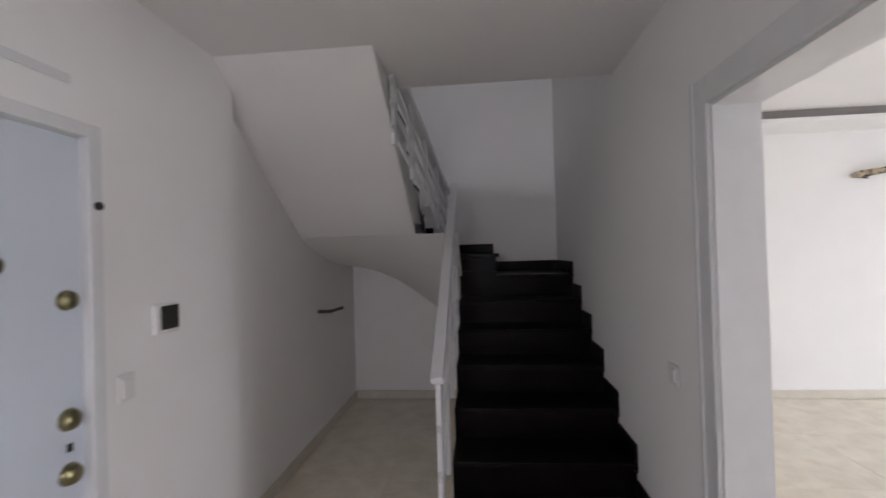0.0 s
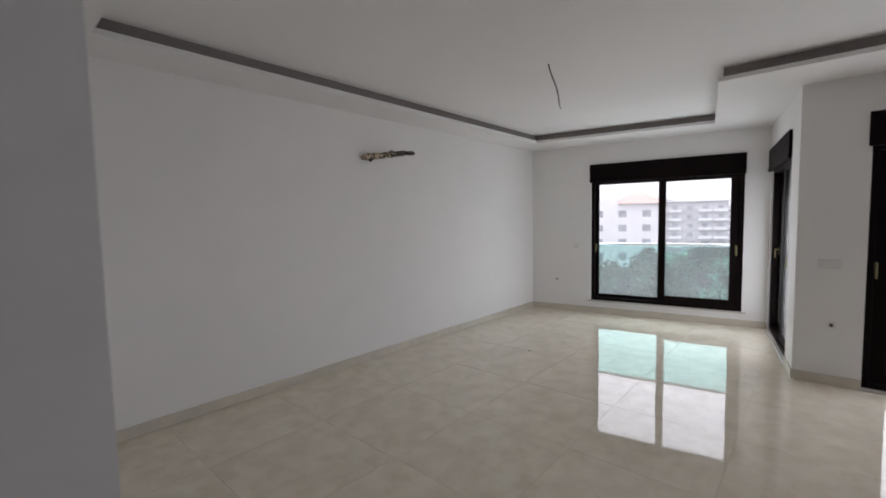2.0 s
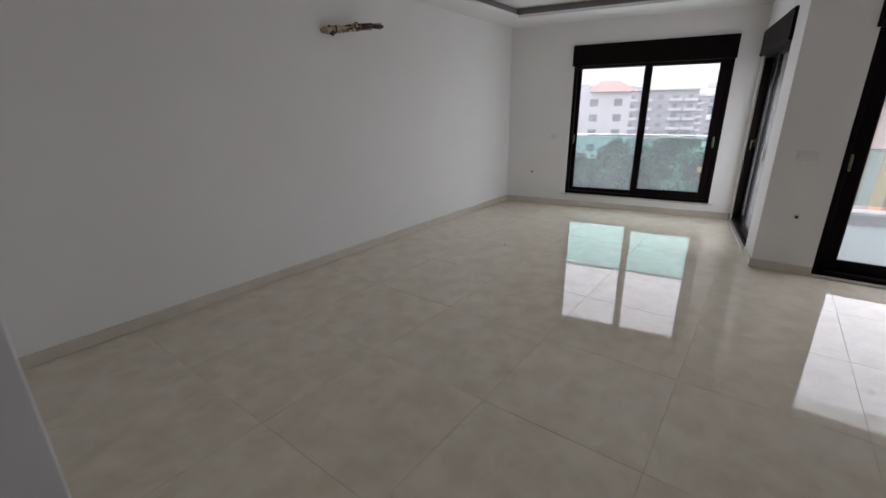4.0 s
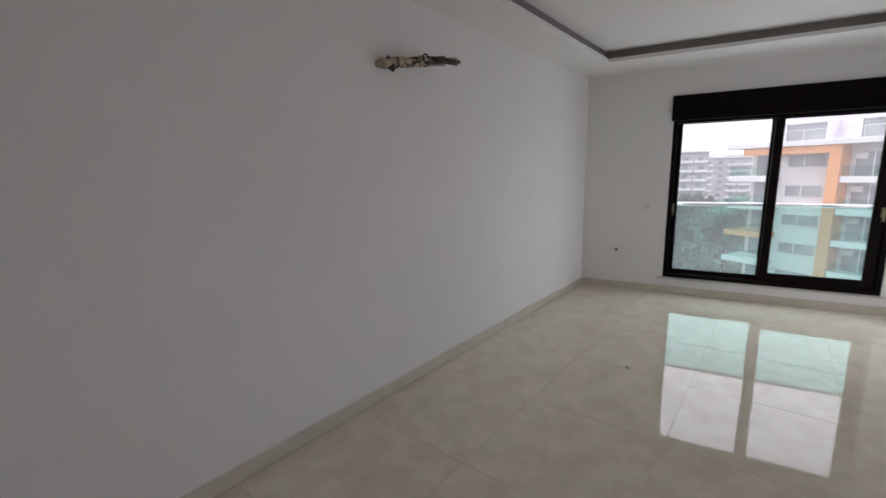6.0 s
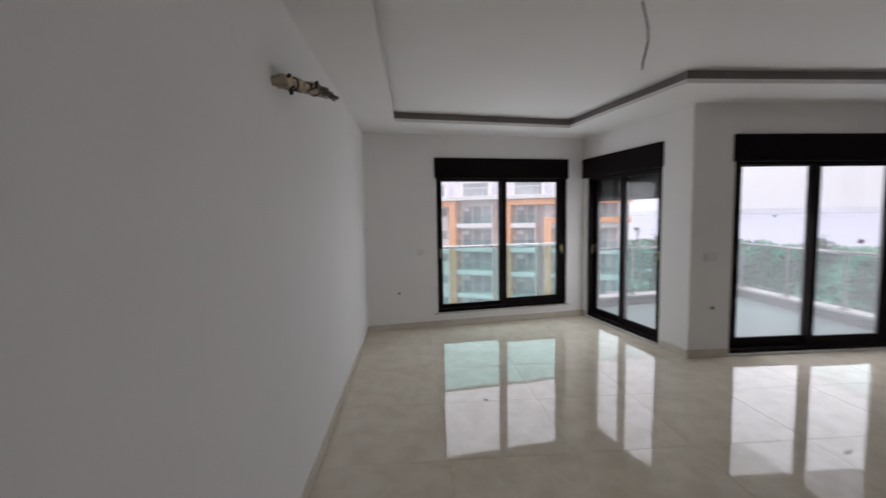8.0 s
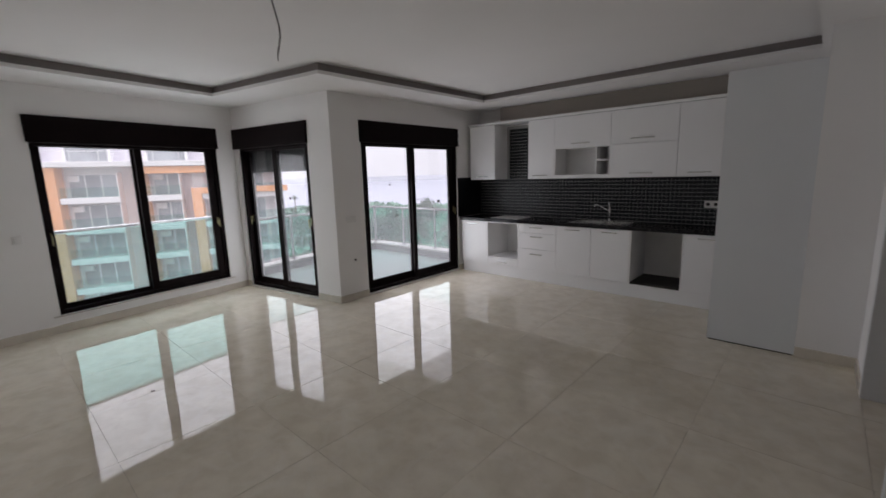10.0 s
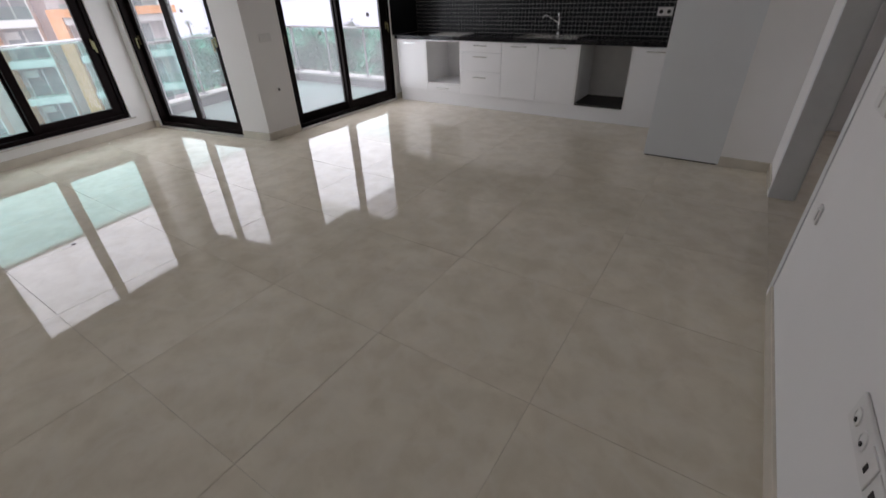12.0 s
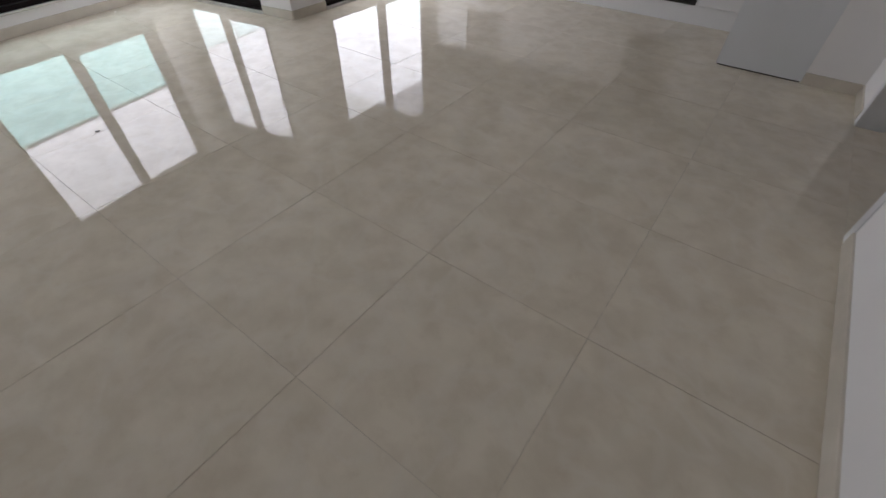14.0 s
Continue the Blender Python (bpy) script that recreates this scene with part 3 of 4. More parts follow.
def washer_niche(u, x0, x1):
    part("side_panel", blk(x0, x0 + 0.018, 3.6, FY, BASE0, BASE1), CARCASS, u, "white melamine side panel")
    part("side_panel", blk(x1 - 0.018, x1, 3.6, FY, BASE0, BASE1), CARCASS, u, "white melamine side panel")
    part("back_panel", blk(x0 + 0.018, x1 - 0.018, 3.585, 3.6, BASE0, BASE1), DARKBACK, u, "grey unfinished back")
    part("bottom", blk(x0 + 0.018, x1 - 0.018, 3.6, FY - 0.01, BASE0, BASE0 + 0.02), HOLE, u, "dark bare niche floor")


base_unit(7.935, 8.44, "white gloss base cabinet with one door", with_door)
base_unit(7.36, 7.935, "white base cabinet with an empty oven niche", oven_niche)
base_unit(6.755, 7.36, "white gloss base cabinet with three drawers", with_drawers)
base_unit(5.771, 6.755, "white gloss two-door base cabinet under the sink", with_two)
base_unit(5.173, 5.771, "empty dishwasher niche between white cabinets", washer_niche)
base_unit(4.70, 5.173, "white gloss base cabinet beside the niche", with_door)
tagged(new("kitchen_plinth", mesh("kitchen_plinth", box(bmesh.new(), 4.70, 8.44, 4.13, 4.15, FLOOR, BASE0 - 0.002, 0.002), LACQUER)), "long white plinth below the base cabinets", "plinth")

# worktop with the sink let in
SINK = (5.85, 6.62, 3.72, 4.06)
bm = bmesh.new()
for a in ((4.70, SINK[0], 3.584, 4.205), (SINK[1], 8.455, 3.584, 4.205), (SINK[0], SINK[1], 3.584, SINK[2]), (SINK[0], SINK[1], SINK[3], 4.205)):
    box(bm, *a, BASE1 + 0.002, 0.868)
tagged(new("worktop", mesh("worktop", bm, GRANITE)), "polished black granite kitchen worktop", "worktop")
sink = thing("kitchen_sink", pose(0, 0, 0), "stainless steel sink with drainer in black worktop", "sink")
bm = bmesh.new()
box(bm, SINK[0] - 0.012, SINK[1] + 0.012, SINK[2] - 0.012, SINK[2] + 0.02, 0.868, 0.874, 0.002)
box(bm, SINK[0] - 0.012, SINK[1] + 0.012, SINK[3] - 0.02, SINK[3] + 0.012, 0.868, 0.874, 0.002)
box(bm, SINK[0] - 0.012, SINK[0] + 0.02, SINK[2] + 0.02, SINK[3] - 0.02, 0.868, 0.874, 0.002)
box(bm, SINK[0] + 0.02, 6.2, SINK[2] + 0.02, SINK[3] - 0.02, 0.862, 0.868, 0.002)
box(bm, SINK[1] - 0.02, SINK[1] + 0.012, SINK[2] + 0.02, SINK[3] - 0.02, 0.868, 0.874, 0.002)
part("rim", bm, STEEL, sink)
bm = bmesh.new()
box(bm, 6.2, SINK[1] - 0.02, SINK[2] + 0.02, SINK[3] - 0.02, 0.70, 0.71)
for a in ((SINK[1] - 0.02, SINK[1] - 0.015, SINK[2] + 0.02, SINK[3] - 0.02), (6.195, 6.2, SINK[2] + 0.02, SINK[3] - 0.02),
          (6.2, SINK[1] - 0.02, SINK[2] + 0.015, SINK[2] + 0.02), (6.2, SINK[1] - 0.02, SINK[3] - 0.02, SINK[3] - 0.015)):
    box(bm, *a, 0.70, 0.868)
part("basin", bm, STEEL, sink)
bm = bmesh.new()
for k in range(7):
    box(bm, 5.9, 6.17, SINK[2] + 0.05 + 0.037 * k, SINK[2] + 0.058 + 0.037 * k, 0.868, 0.871)
part("drainer", bm, STEEL, sink)
tap = thing("kitchen_tap", pose(6.22, 3.67, 0.868), "chrome kitchen mixer tap with a long spout", "tap")
part("base", bar((0, 0, 0), (0, 0, 0.02), 0.027, seg=20), CHROME, tap, "", True)
part("column", bar((0, 0, 0.02), (0, 0, 0.21), 0.016, seg=16, r2=0.012), CHROME, tap, "", True)
bm = bmesh.new()
pts = [Vector((0, 0, 0.13)), Vector((0.06, 0.03, 0.17)), Vector((0.11, 0.06, 0.205)), Vector((0.155, 0.08, 0.225)), Vector((0.175, 0.09, 0.215)), Vector((0.178, 0.092, 0.19))]
for a, b in zip(pts, pts[1:]):
    rod(bm, a, b, 0.009, 10)
part("spout", bm, CHROME, tap, "", True)
part("lever", box(bmesh.new(), -0.008, 0.008, -0.03, 0.03, 0.21, 0.25, 0.004), CHROME, tap)
tagged(new("hob_cover_sheet", mesh("hob_cover_sheet", box(bmesh.new(), 7.42, 7.92, 3.70, 4.1, 0.868, 0.874, 0.002), DARKBACK)), "grey sheet covering the hob cut-out on the worktop", "cover")


def wall_unit(x0, x1, label, build):
    u = thing("wall_cabinet", pose(0, 0, 0), label, "cabinet", "kitchen wall cabinets")
    build(u, x0, x1)
    return u


U0, U1 = 1.46, 2.30


def u_door(u, x0, x1):
    carcass(u, x0, x1, KY + 0.002, UY - 0.02, U0, U1)
    front(u, "door", x0, x1, UY, U0, U1, U0 + 0.05, 0.24)


def u_niche(u, x0, x1):
    carcass(u, x0, x1, KY + 0.002, UY - 0.002, U0 + 0.03, 1.885, CARCASS)
    part("bottom_rail", box(bmesh.new(), x0, x1, UY - 0.02, UY, U0, 1.505, 0.002), LACQUER, u)
    part("top_box", blk(x0, x1, KY + 0.002, UY - 0.02, 1.885, U1), CARCASS, u)
    part("divider", blk(6.325, 6.343, KY + 0.01, UY - 0.003, 1.50, 1.87), CARCASS, u)
    part("shelf", blk(6.16, 6.325, KY + 0.01, UY - 0.003, 1.685, 1.703), CARCASS, u)
    front(u, "lift_door", x0, x1, UY, 1.875, U1, 1.93, 0.26)


def u_stack(u, x0, x1):
    carcass(u, x0, x1, KY + 0.002, UY - 0.02, U0, U1)
    front(u, "lift_door", x0, x1, UY, U0, 1.88, 1.515, 0.28)
    front(u, "lift_door", x0, x1, UY, 1.88, U1, 1.94, 0.28)


wall_unit(7.951, 8.44, "white gloss wall cabinet beside the hood gap", u_door)
wall_unit(6.935, 7.355, "white gloss wall cabinet with a single door", u_door)
wall_unit(6.146, 6.935, "white wall cabinet with open pigeonholes below", u_niche)
wall_unit(5.36, 6.146, "white gloss wall cabinet with two stacked fronts", u_stack)
wall_unit(4.88, 5.36, "white gloss wall cabinet with a tall door", u_door)
tagged(new("cabinet_cornice", mesh("cabinet_cornice", box(bmesh.new(), 4.87, 8.455, KY + 0.002, UY + 0.03, U1 + 0.001, U1 + 0.035, 0.004), LACQUER)), "white cornice board along the wall cabinets", "cornice")
tp = thing("tall_end_panel", pose(4.1, 5.1, 0), "tall white fridge housing panel beside the kitchen", "panel")
part("panel", box(bmesh.new(), 0.0, 0.632, -0.02, 0.0, FLOOR + 0.01, 2.35, 0.002), PANEL, tp)
part("foot", blk(0.01, 0.62, -0.018, -0.004, FLOOR, FLOOR + 0.01), HOLE, tp, "dark shadow-gap foot")
part("edge_band", blk(0.632, 0.634, -0.02, 0.0, FLOOR + 0.01, 2.35), CARCASS, tp)
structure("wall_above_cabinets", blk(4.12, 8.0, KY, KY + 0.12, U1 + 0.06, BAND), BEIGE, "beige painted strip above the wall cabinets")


def mosaic(rects, pitch=0.049, gap=0.0055, upright=0.003):
    """Small square glass tiles on the wall, each a raised block."""
    verts, faces = [], []
    for x0, x1, z0, z1 in rects:
        nx, nz = int((x1 - x0) / pitch), int((z1 - z0) / pitch)
        for i in range(nx):
            for j in range(nz):
                a, c = x0 + i * pitch, z0 + j * pitch
                b, d = a + pitch - upright, c + pitch - gap
                k = len(verts)
                y, t = KY + 0.006, 0.002
                verts += [(a, y, c), (b, y, c), (b, y, d), (a, y, d), (a + t, y + 0.003, c + t), (b - t, y + 0.003, c + t), (b - t, y + 0.003, d - t), (a + t, y + 0.003, d - t)]
                faces += [(k + 4, k + 7, k + 6, k + 5), (k, k + 4, k + 5, k + 1), (k + 1, k + 5, k + 6, k + 2), (k + 2, k + 6, k + 7, k + 3), (k + 3, k + 7, k + 4, k)]
    me = bpy.data.meshes.new("mosaic_tiles")
    me.from_pydata(verts, [], faces)
    me.materials.append(MOSAIC)
    return me


bsp = structure("backsplash", blk(4.70, 8.495, KY + 0.001, KY + 0.006, 0.868, 1.47), MGROUT, "black glass mosaic backsplash with grey joints")
hood = structure("backsplash_hood", blk(7.36, 7.95, KY + 0.001, KY + 0.006, 1.47, 2.29), MGROUT, "black glass mosaic up to the cornice")
mo = new("mosaic_tiles", mosaic([(4.71, 8.49, 0.872, 1.47)]))
mo.parent = bsp
tagged(mo, kind="stuff")
mo = new("mosaic_tiles", mosaic([(7.364, 7.95, 1.462, 2.29)]))
mo.parent = hood
tagged(mo, kind="stuff")
bm = box(bmesh.new(), 8.484, 8.494, KY, 4.205, 0.868, 1.5)
structure("backsplash_side", bm, MOSAIC, "black mosaic return beside the balcony door")

# ---- sockets and switches ----


def plate(name, m, w, h, label, cat, holes=()):
    """A wall plate in its own plane: x along the wall, y outward into the room is -y."""
    p = thing(name, m, label, cat)
    part("plate", box(bmesh.new(), -w / 2, w / 2, -0.01, 0.0, -h / 2, h / 2, 0.004), PLASTIC, p)
    for x, z, r in holes:
        part("well", bar((x, -0.0145, z), (x, -0.009, z), r, seg=20), HOLE, p, "dark round opening")
    return p


def collar(x, r1, r0, y0, y1, n=20):
    """A flat round collar on a wall plate."""
    bm = bmesh.new()
    loops = []
    for r, y in ((r0, y1), (r0, y0), (r1 - 0.002, y0), (r1, y1)):
        loops.append([bm.verts.new((x + r * math.cos(i * math.tau / n), y, r * math.sin(i * math.tau / n))) for i in range(n)])
    for a, b in zip(loops, loops[1:]):
        for i in range(n):
            bm.faces.new((a[i], a[(i + 1) % n], b[(i + 1) % n], b[i]))
    bmesh.ops.recalc_face_normals(bm, faces=bm.faces)
    return bm


def rocker(p, x, w, h):
    part("rocker", box(bmesh.new(), x - w / 2, x + w / 2, -0.016, -0.009, -h / 2, h / 2, 0.003), PLASTIC, p)


plate("wall_socket", EAST @ pose(0.42, 0, 0.47), 0.05, 0.05, "small round socket without cover in white wall", "socket", ((0, 0, 0.013),))
rocker(plate("light_switch", EAST @ pose(0.73, 0, 1.02), 0.08, 0.08, "white light switch on white wall", "switch"), 0, 0.05, 0.05)
plate("wall_socket", WEST3 @ pose(0.25, 0, 0.5), 0.05, 0.05, "small round socket without cover on the pier", "socket", ((0, 0, 0.013),))
rocker(plate("light_switch", WEST3 @ pose(0.22, 0, 1.03), 0.15, 0.08, "white double light switch on the pier", "switch"), 0, 0.12, 0.05)
PART = pose(PX1, 0, 0, 0, 0, 90)   # x along +y; its -y looks into the living room
rocker(plate("light_switch", PART @ pose(7.335, 0, 0.565), 0.05, 0.08, "small white switch plate by the doorway", "switch"), 0, 0.03, 0.05)
rocker(plate("light_switch", PART @ pose(7.47, 0, 1.055), 0.16, 0.085, "white double light switch by the doorway", "switch"), -0.038, 0.06, 0.06)
so = plate("socket_strip", PART @ pose(8.595, 0, 0.565), 0.3, 0.088, "white strip of four sockets, two without inserts", "socket")
for x in (-0.107, -0.036):
    rim = part("well", collar(x, 0.024, 0.015, -0.013, -0.008), PLASTIC, so, "round white recess")
    part("well_floor", bar((x, -0.0115, 0), (x, -0.009, 0), 0.016, seg=16), CARCASS, rim)
    part("well_hole", bar((x + 0.002, -0.0135, -0.008), (x + 0.002, -0.009, -0.008), 0.006, seg=12), HOLE, rim, "small dark cable hole")
for x, w in ((0.036, 0.006), (0.107, 0.011)):
    ins = part("insert", box(bmesh.new(), x - 0.032, x + 0.032, -0.014, -0.009, -0.036, 0.036, 0.003), PLASTIC, so)
    part("slot", blk(x - w, x + w, -0.0155, -0.0135, -0.012, 0.008), HOLE, ins, "dark connector slot")
pl = plate("wall_socket", pose(5.03, KY + 0.009, 1.12, 0, 0, 180), 0.16, 0.085, "white double socket on black mosaic", "socket", ((-0.04, 0, 0.02), (0.04, 0, 0.02)))

# ---- air conditioner pipes, ceiling cable ----
ac = thing("pipe_stub", pose(6.39, 10.0, 2.13), "wrapped air conditioner pipes poking from the wall", "pipe stub")
random.seed(4)
pts = [Vector((0, 0.02, 0.0)), Vector((0.03, -0.04, 0.0)), Vector((0.14, -0.075, 0.015)), Vector((0.26, -0.105, 0.04)), Vector((0.38, -0.13, 0.06)), Vector((0.48, -0.15, 0.075)), Vector((0.6, -0.175, 0.092))]
spine = [Vector((0, 0.02, 0.0)), Vector((0.03, -0.035, 0.0))] + [pts[1].lerp(pts[4], f) for f in (0.16, 0.3, 0.44, 0.58, 0.74, 0.9)]
for k, (a, b) in enumerate(zip(spine, spine[1:])):
    bm = bmesh.new()
    r = (0.019 if k == 0 else 0.031 - 0.0016 * k) + random.uniform(-0.004, 0.004)
    rod(bm, a, b + (b - a) * 0.25, r, 12, r * (1.4 if k == 0 else random.uniform(0.75, 1.0)))
    bmesh.ops.subdivide_edges(bm, edges=bm.edges[:], cuts=2, use_grid_fill=True)
    for v in bm.verts:
        v.co += Vector((random.uniform(-1, 1), random.uniform(-1, 1), random.uniform(-1, 1))) * 0.009 + noise.noise_vector(v.co * 28) * 0.012
    part("insulation", bm, (FOAMGREY, FOAM, FOAMGREY, FOAM, FOAM, FOAM, FOAMGREY)[k], ac, "tattered foam wrapping")
    # a torn dark wrap crosses the foam between the lumps
    if k in (2, 5, 6):
        bm = bmesh.new()
        d = (b - a).normalized()
        side = d.cross(Vector((0, 0, 1))).normalized()
        up = side.cross(d)
        last = None
        for j in range(10):
            an = 0.7 * j + k
            q = a.lerp(b, 0.15 + 0.07 * j) + (side * math.cos(an) + up * math.sin(an)) * (r + 0.006)
            if last is not None:
                rod(bm, last, q, 0.0055, 6)
            last = q
        part("wrap", bm, TAPE, ac, "dark torn wrap")
for k in range(4):
    c = spine[1] + Vector((random.uniform(0.0, 0.06), -0.03, random.uniform(-0.035, 0.035)))
    part("wrap_end", box(bmesh.new(), -0.012, 0.012, -0.008, 0.01, -0.009, 0.009, 0.004, Matrix.Translation(c) @ pose(0, 0, 0, 50 * k, 30, 70 * k)), HOLE, ac, "black loose wrap end")
for k in range(6):
    c = spine[3 + k % 4] + Vector((random.uniform(-0.02, 0.02), -0.03, random.uniform(-0.03, 0.0)))
    part("foam_scrap", box(bmesh.new(), -0.012, 0.014, -0.008, 0.01, -0.01, 0.012, 0.004, Matrix.Translation(c) @ pose(0, 0, 0, 40 * k, 30, 70 * k)), FOAM, ac, "pale torn foam scrap")
bm = bmesh.new()
lc = spine[6] + Vector((0.02, -0.03, 0.015))
for j in range(12):
    rod(bm, lc + Vector((math.cos(j * 0.524), 0, math.sin(j * 0.524))) * 0.028, lc + Vector((math.cos((j + 1) * 0.524), 0, math.sin((j + 1) * 0.524))) * 0.028, 0.0055, 6)
part("cable_ring", bm, HOLE, ac, "black ring of cable")
for k, (dy, dz, e) in enumerate(((0.012, 0.012, 6), (-0.012, -0.008, 6), (0.0, -0.018, 5), (-0.004, 0.016, 5))):
    bm = bmesh.new()
    off = Vector((0, dy, dz))
    for a, b in zip(pts[2:e], pts[3:e + 1]):
        rod(bm, a + off, b + off * 1.2, 0.011, 8)
    part("pipe", bm, TAPE if k % 2 else CABLE, ac, "thin bent pipe end", True)
bm = bmesh.new()
rod(bm, pts[5] + Vector((0, 0, 0.012)), pts[6], 0.005, 8)
rod(bm, pts[6], pts[6] + Vector((-0.015, 0, -0.03)), 0.005, 8)
rod(bm, pts[6] + Vector((-0.015, 0, -0.03)), pts[5] + Vector((0, 0, -0.012)), 0.005, 8)
part("wire_loop", bm, TAPE, ac, "dark wire loop", True)
# thin added disc stands in for a faint smudge on the wall
structure("wall_patch", bar((6.01, 9.9995, 2.17), (6.01, 9.9985, 2.17), 0.035, seg=24), PAINT, "thin round disc for a faint smudge high on the wall")
cb = thing("ceiling_cable", pose(6.775, 8.068, COVE), "bare grey cable hanging from the ceiling", "cable")
bm = bmesh.new()
cpts = [Vector((0, 0, 0)), Vector((0.002, -0.018, -0.07)), Vector((0.012, -0.042, -0.14)), Vector((0.034, -0.056, -0.2)), Vector((0.06, -0.056, -0.255)), Vector((0.08, -0.052, -0.31))]
for a, b in zip(cpts, cpts[1:]):
    rod(bm, a, b + (b - a) * 0.03, 0.006, 8)
part("cable", bm, CABLE, cb, "", True)
part("wire_end", bar(cpts[-1], cpts[-1] + Vector((0.012, -0.006, -0.03)), 0.003, seg=8), TAPE, cb, "bare dark wire end")
random.seed(9)
for k, (x, y) in enumerate(((10.2, 7.55), (7.74, 8.81))):
    tagged(new("debris_chip", mesh("debris_chip", box(bmesh.new(), -0.012, 0.014, -0.006, 0.006, 0.0, 0.006, 0.002, pose(x, y, FLOOR, 0, 0, 50 * k)), TAPE if k else PLASTIC)), "tiny chip of building debris on the floor", "debris", "chips on the floor")

# ---- stairs ----
RISE, RUN, Y1, SX0, SX1 = 0.185, 0.28, 7.6, 2.6, PX0
stairs = thing("staircase", pose(0, 0, 0), "dark granite winding staircase with white plaster underside", "staircase")


def step(x0, x1, y0, y1, z, south=True):
    if south:
        part("tread", box(bmesh.new(), x0, x1, y0 - 0.025, y1, z - 0.03, z, 0.004), STAIR, stairs, "black-brown granite tread")
        part("riser", blk(x0, x1, y0, y0 + 0.02, z - RISE + FLOOR, z - 0.031), STAIR, stairs, "black-brown granite riser")


for k in range(1, 7):
    y0 = Y1 + RUN * (k - 1)
    step(SX0, SX1, y0, y0 + RUN + 0.02, RISE * k)
    bm = bmesh.new()
    box(bm, SX1 - 0.014, SX1, y0 - 0.02, y0 + RUN - 0.02, RISE * k - 0.05, RISE * k + 0.1, 0.002)
    part("skirting", bm, STAIR, stairs, "stepped granite skirting on the wall")
YL = Y1 + RUN * 6
part("riser", blk(SX0, 2.92, YL, YL + 0.02, RISE * 6, RISE * 7 + 0.039), STAIR, stairs, "black-brown granite riser")
for k, x0, x1 in ((7, 2.92, SX1), (8, 2.3, 2.92), (9, 1.4, 2.3)):
    if k == 7:
        step(x0, x1, YL, 10.0, RISE * k)
        part("skirting", blk(SX1 - 0.014, SX1, YL - 0.02, 9.985, RISE * 7, RISE * 7 + 0.1), STAIR, stairs)
    else:
        part("tread", box(bmesh.new(), x0, x1 + 0.025, YL - 0.02, 10.0, RISE * k - 0.03, RISE * k, 0.004), STAIR, stairs)
        part("riser", blk(x1 - 0.02, x1, YL, 10.0, RISE * (k - 1), RISE * k - 0.031), STAIR, stairs)
        part("riser", blk(x0, x1, YL, YL + 0.02, RISE * (k - 1) + 0.04, RISE * k - 0.031), STAIR, stairs)
    part("skirting", blk(x0, x1, 9.985, 9.999, RISE * k, RISE * k + 0.1), STAIR, stairs)
for k in range(10, 17):
    y1 = YL - RUN * (k - 10)
    part("tread", box(bmesh.new(), 1.4, 2.3, y1 - RUN - 0.02, y1 + 0.025, RISE * k - 0.03, RISE * k, 0.004), STAIR, stairs)
    part("riser", blk(1.4, 2.3, y1 - 0.02, y1, RISE * (k - 1), RISE * k - 0.031), STAIR, stairs)


def prism(bm, x0, x1, yz):
    a = [bm.verts.new((x0, y, z)) for y, z in yz]
    b = [bm.verts.new((x1, y, z)) for y, z in yz]
    bm.faces.new(a)
    bm.faces.new(b[::-1])
    for k in range(len(yz)):
        bm.faces.new((a[k - 1], a[k], b[k], b[k - 1]))
    return bm


# the white underside of the upper flight, and the closed side of the lower one
prof = [(7.54, HALLTOP)]
prof += [(8.7, HALLTOP - 0.735 * 1.16), (8.7, 1.75), (9.3, 1.75), (9.3, RISE * 9 - 0.035)]
for k in range(10, 16):
    y1 = YL - RUN * (k - 10)
    prof += [(y1 - 0.021, RISE * (k - 1) - 0.035), (y1 - 0.021, RISE * k - 0.035)]
prof += [(7.54, RISE * 15 - 0.035)]
part("soffit", prism(bmesh.new(), 1.4, 2.302, prof), PAINT, stairs, "white plastered flight")
prof = [(Y1 + 0.01, FLOOR), (9.98, FLOOR), (9.98, RISE * 7 - 0.035)]
for k in range(6, 0, -1):
    y0 = Y1 + RUN * (k - 1)
    prof += [(y0 + RUN + 0.01, RISE * k - 0.032), (y0 + 0.01, RISE * k - 0.032)]
part("side_wall", prism(bmesh.new(), 2.6, 2.63, prof), PAINT, stairs, "white plastered stair side")
bm = bmesh.new()
grid = []
ZT = HALLTOP - 0.735 * 1.16
for i in range(13):
    row = []
    for j in range(9):
        x, v = 1.42 + 1.2 * i / 12, j / 8
        s = min(1.25, ((x - 1.42) / 0.86) ** 1.7)
        zw = ZT - 0.5 * v + 0.24 * v * v
        ze = ZT - 0.72 * v + 0.03 * v * v
        row.append(bm.verts.new((x, 8.69 + 1.31 * v, zw * (1 - s) + ze * s)))
    grid.append(row)
for i in range(12):
    for j in range(8):
        bm.faces.new((grid[i][j], grid[i + 1][j], grid[i + 1][j + 1], grid[i][j + 1]))
part("winder_soffit", bm, PAINT, stairs, "curved white underside of the winders", True)


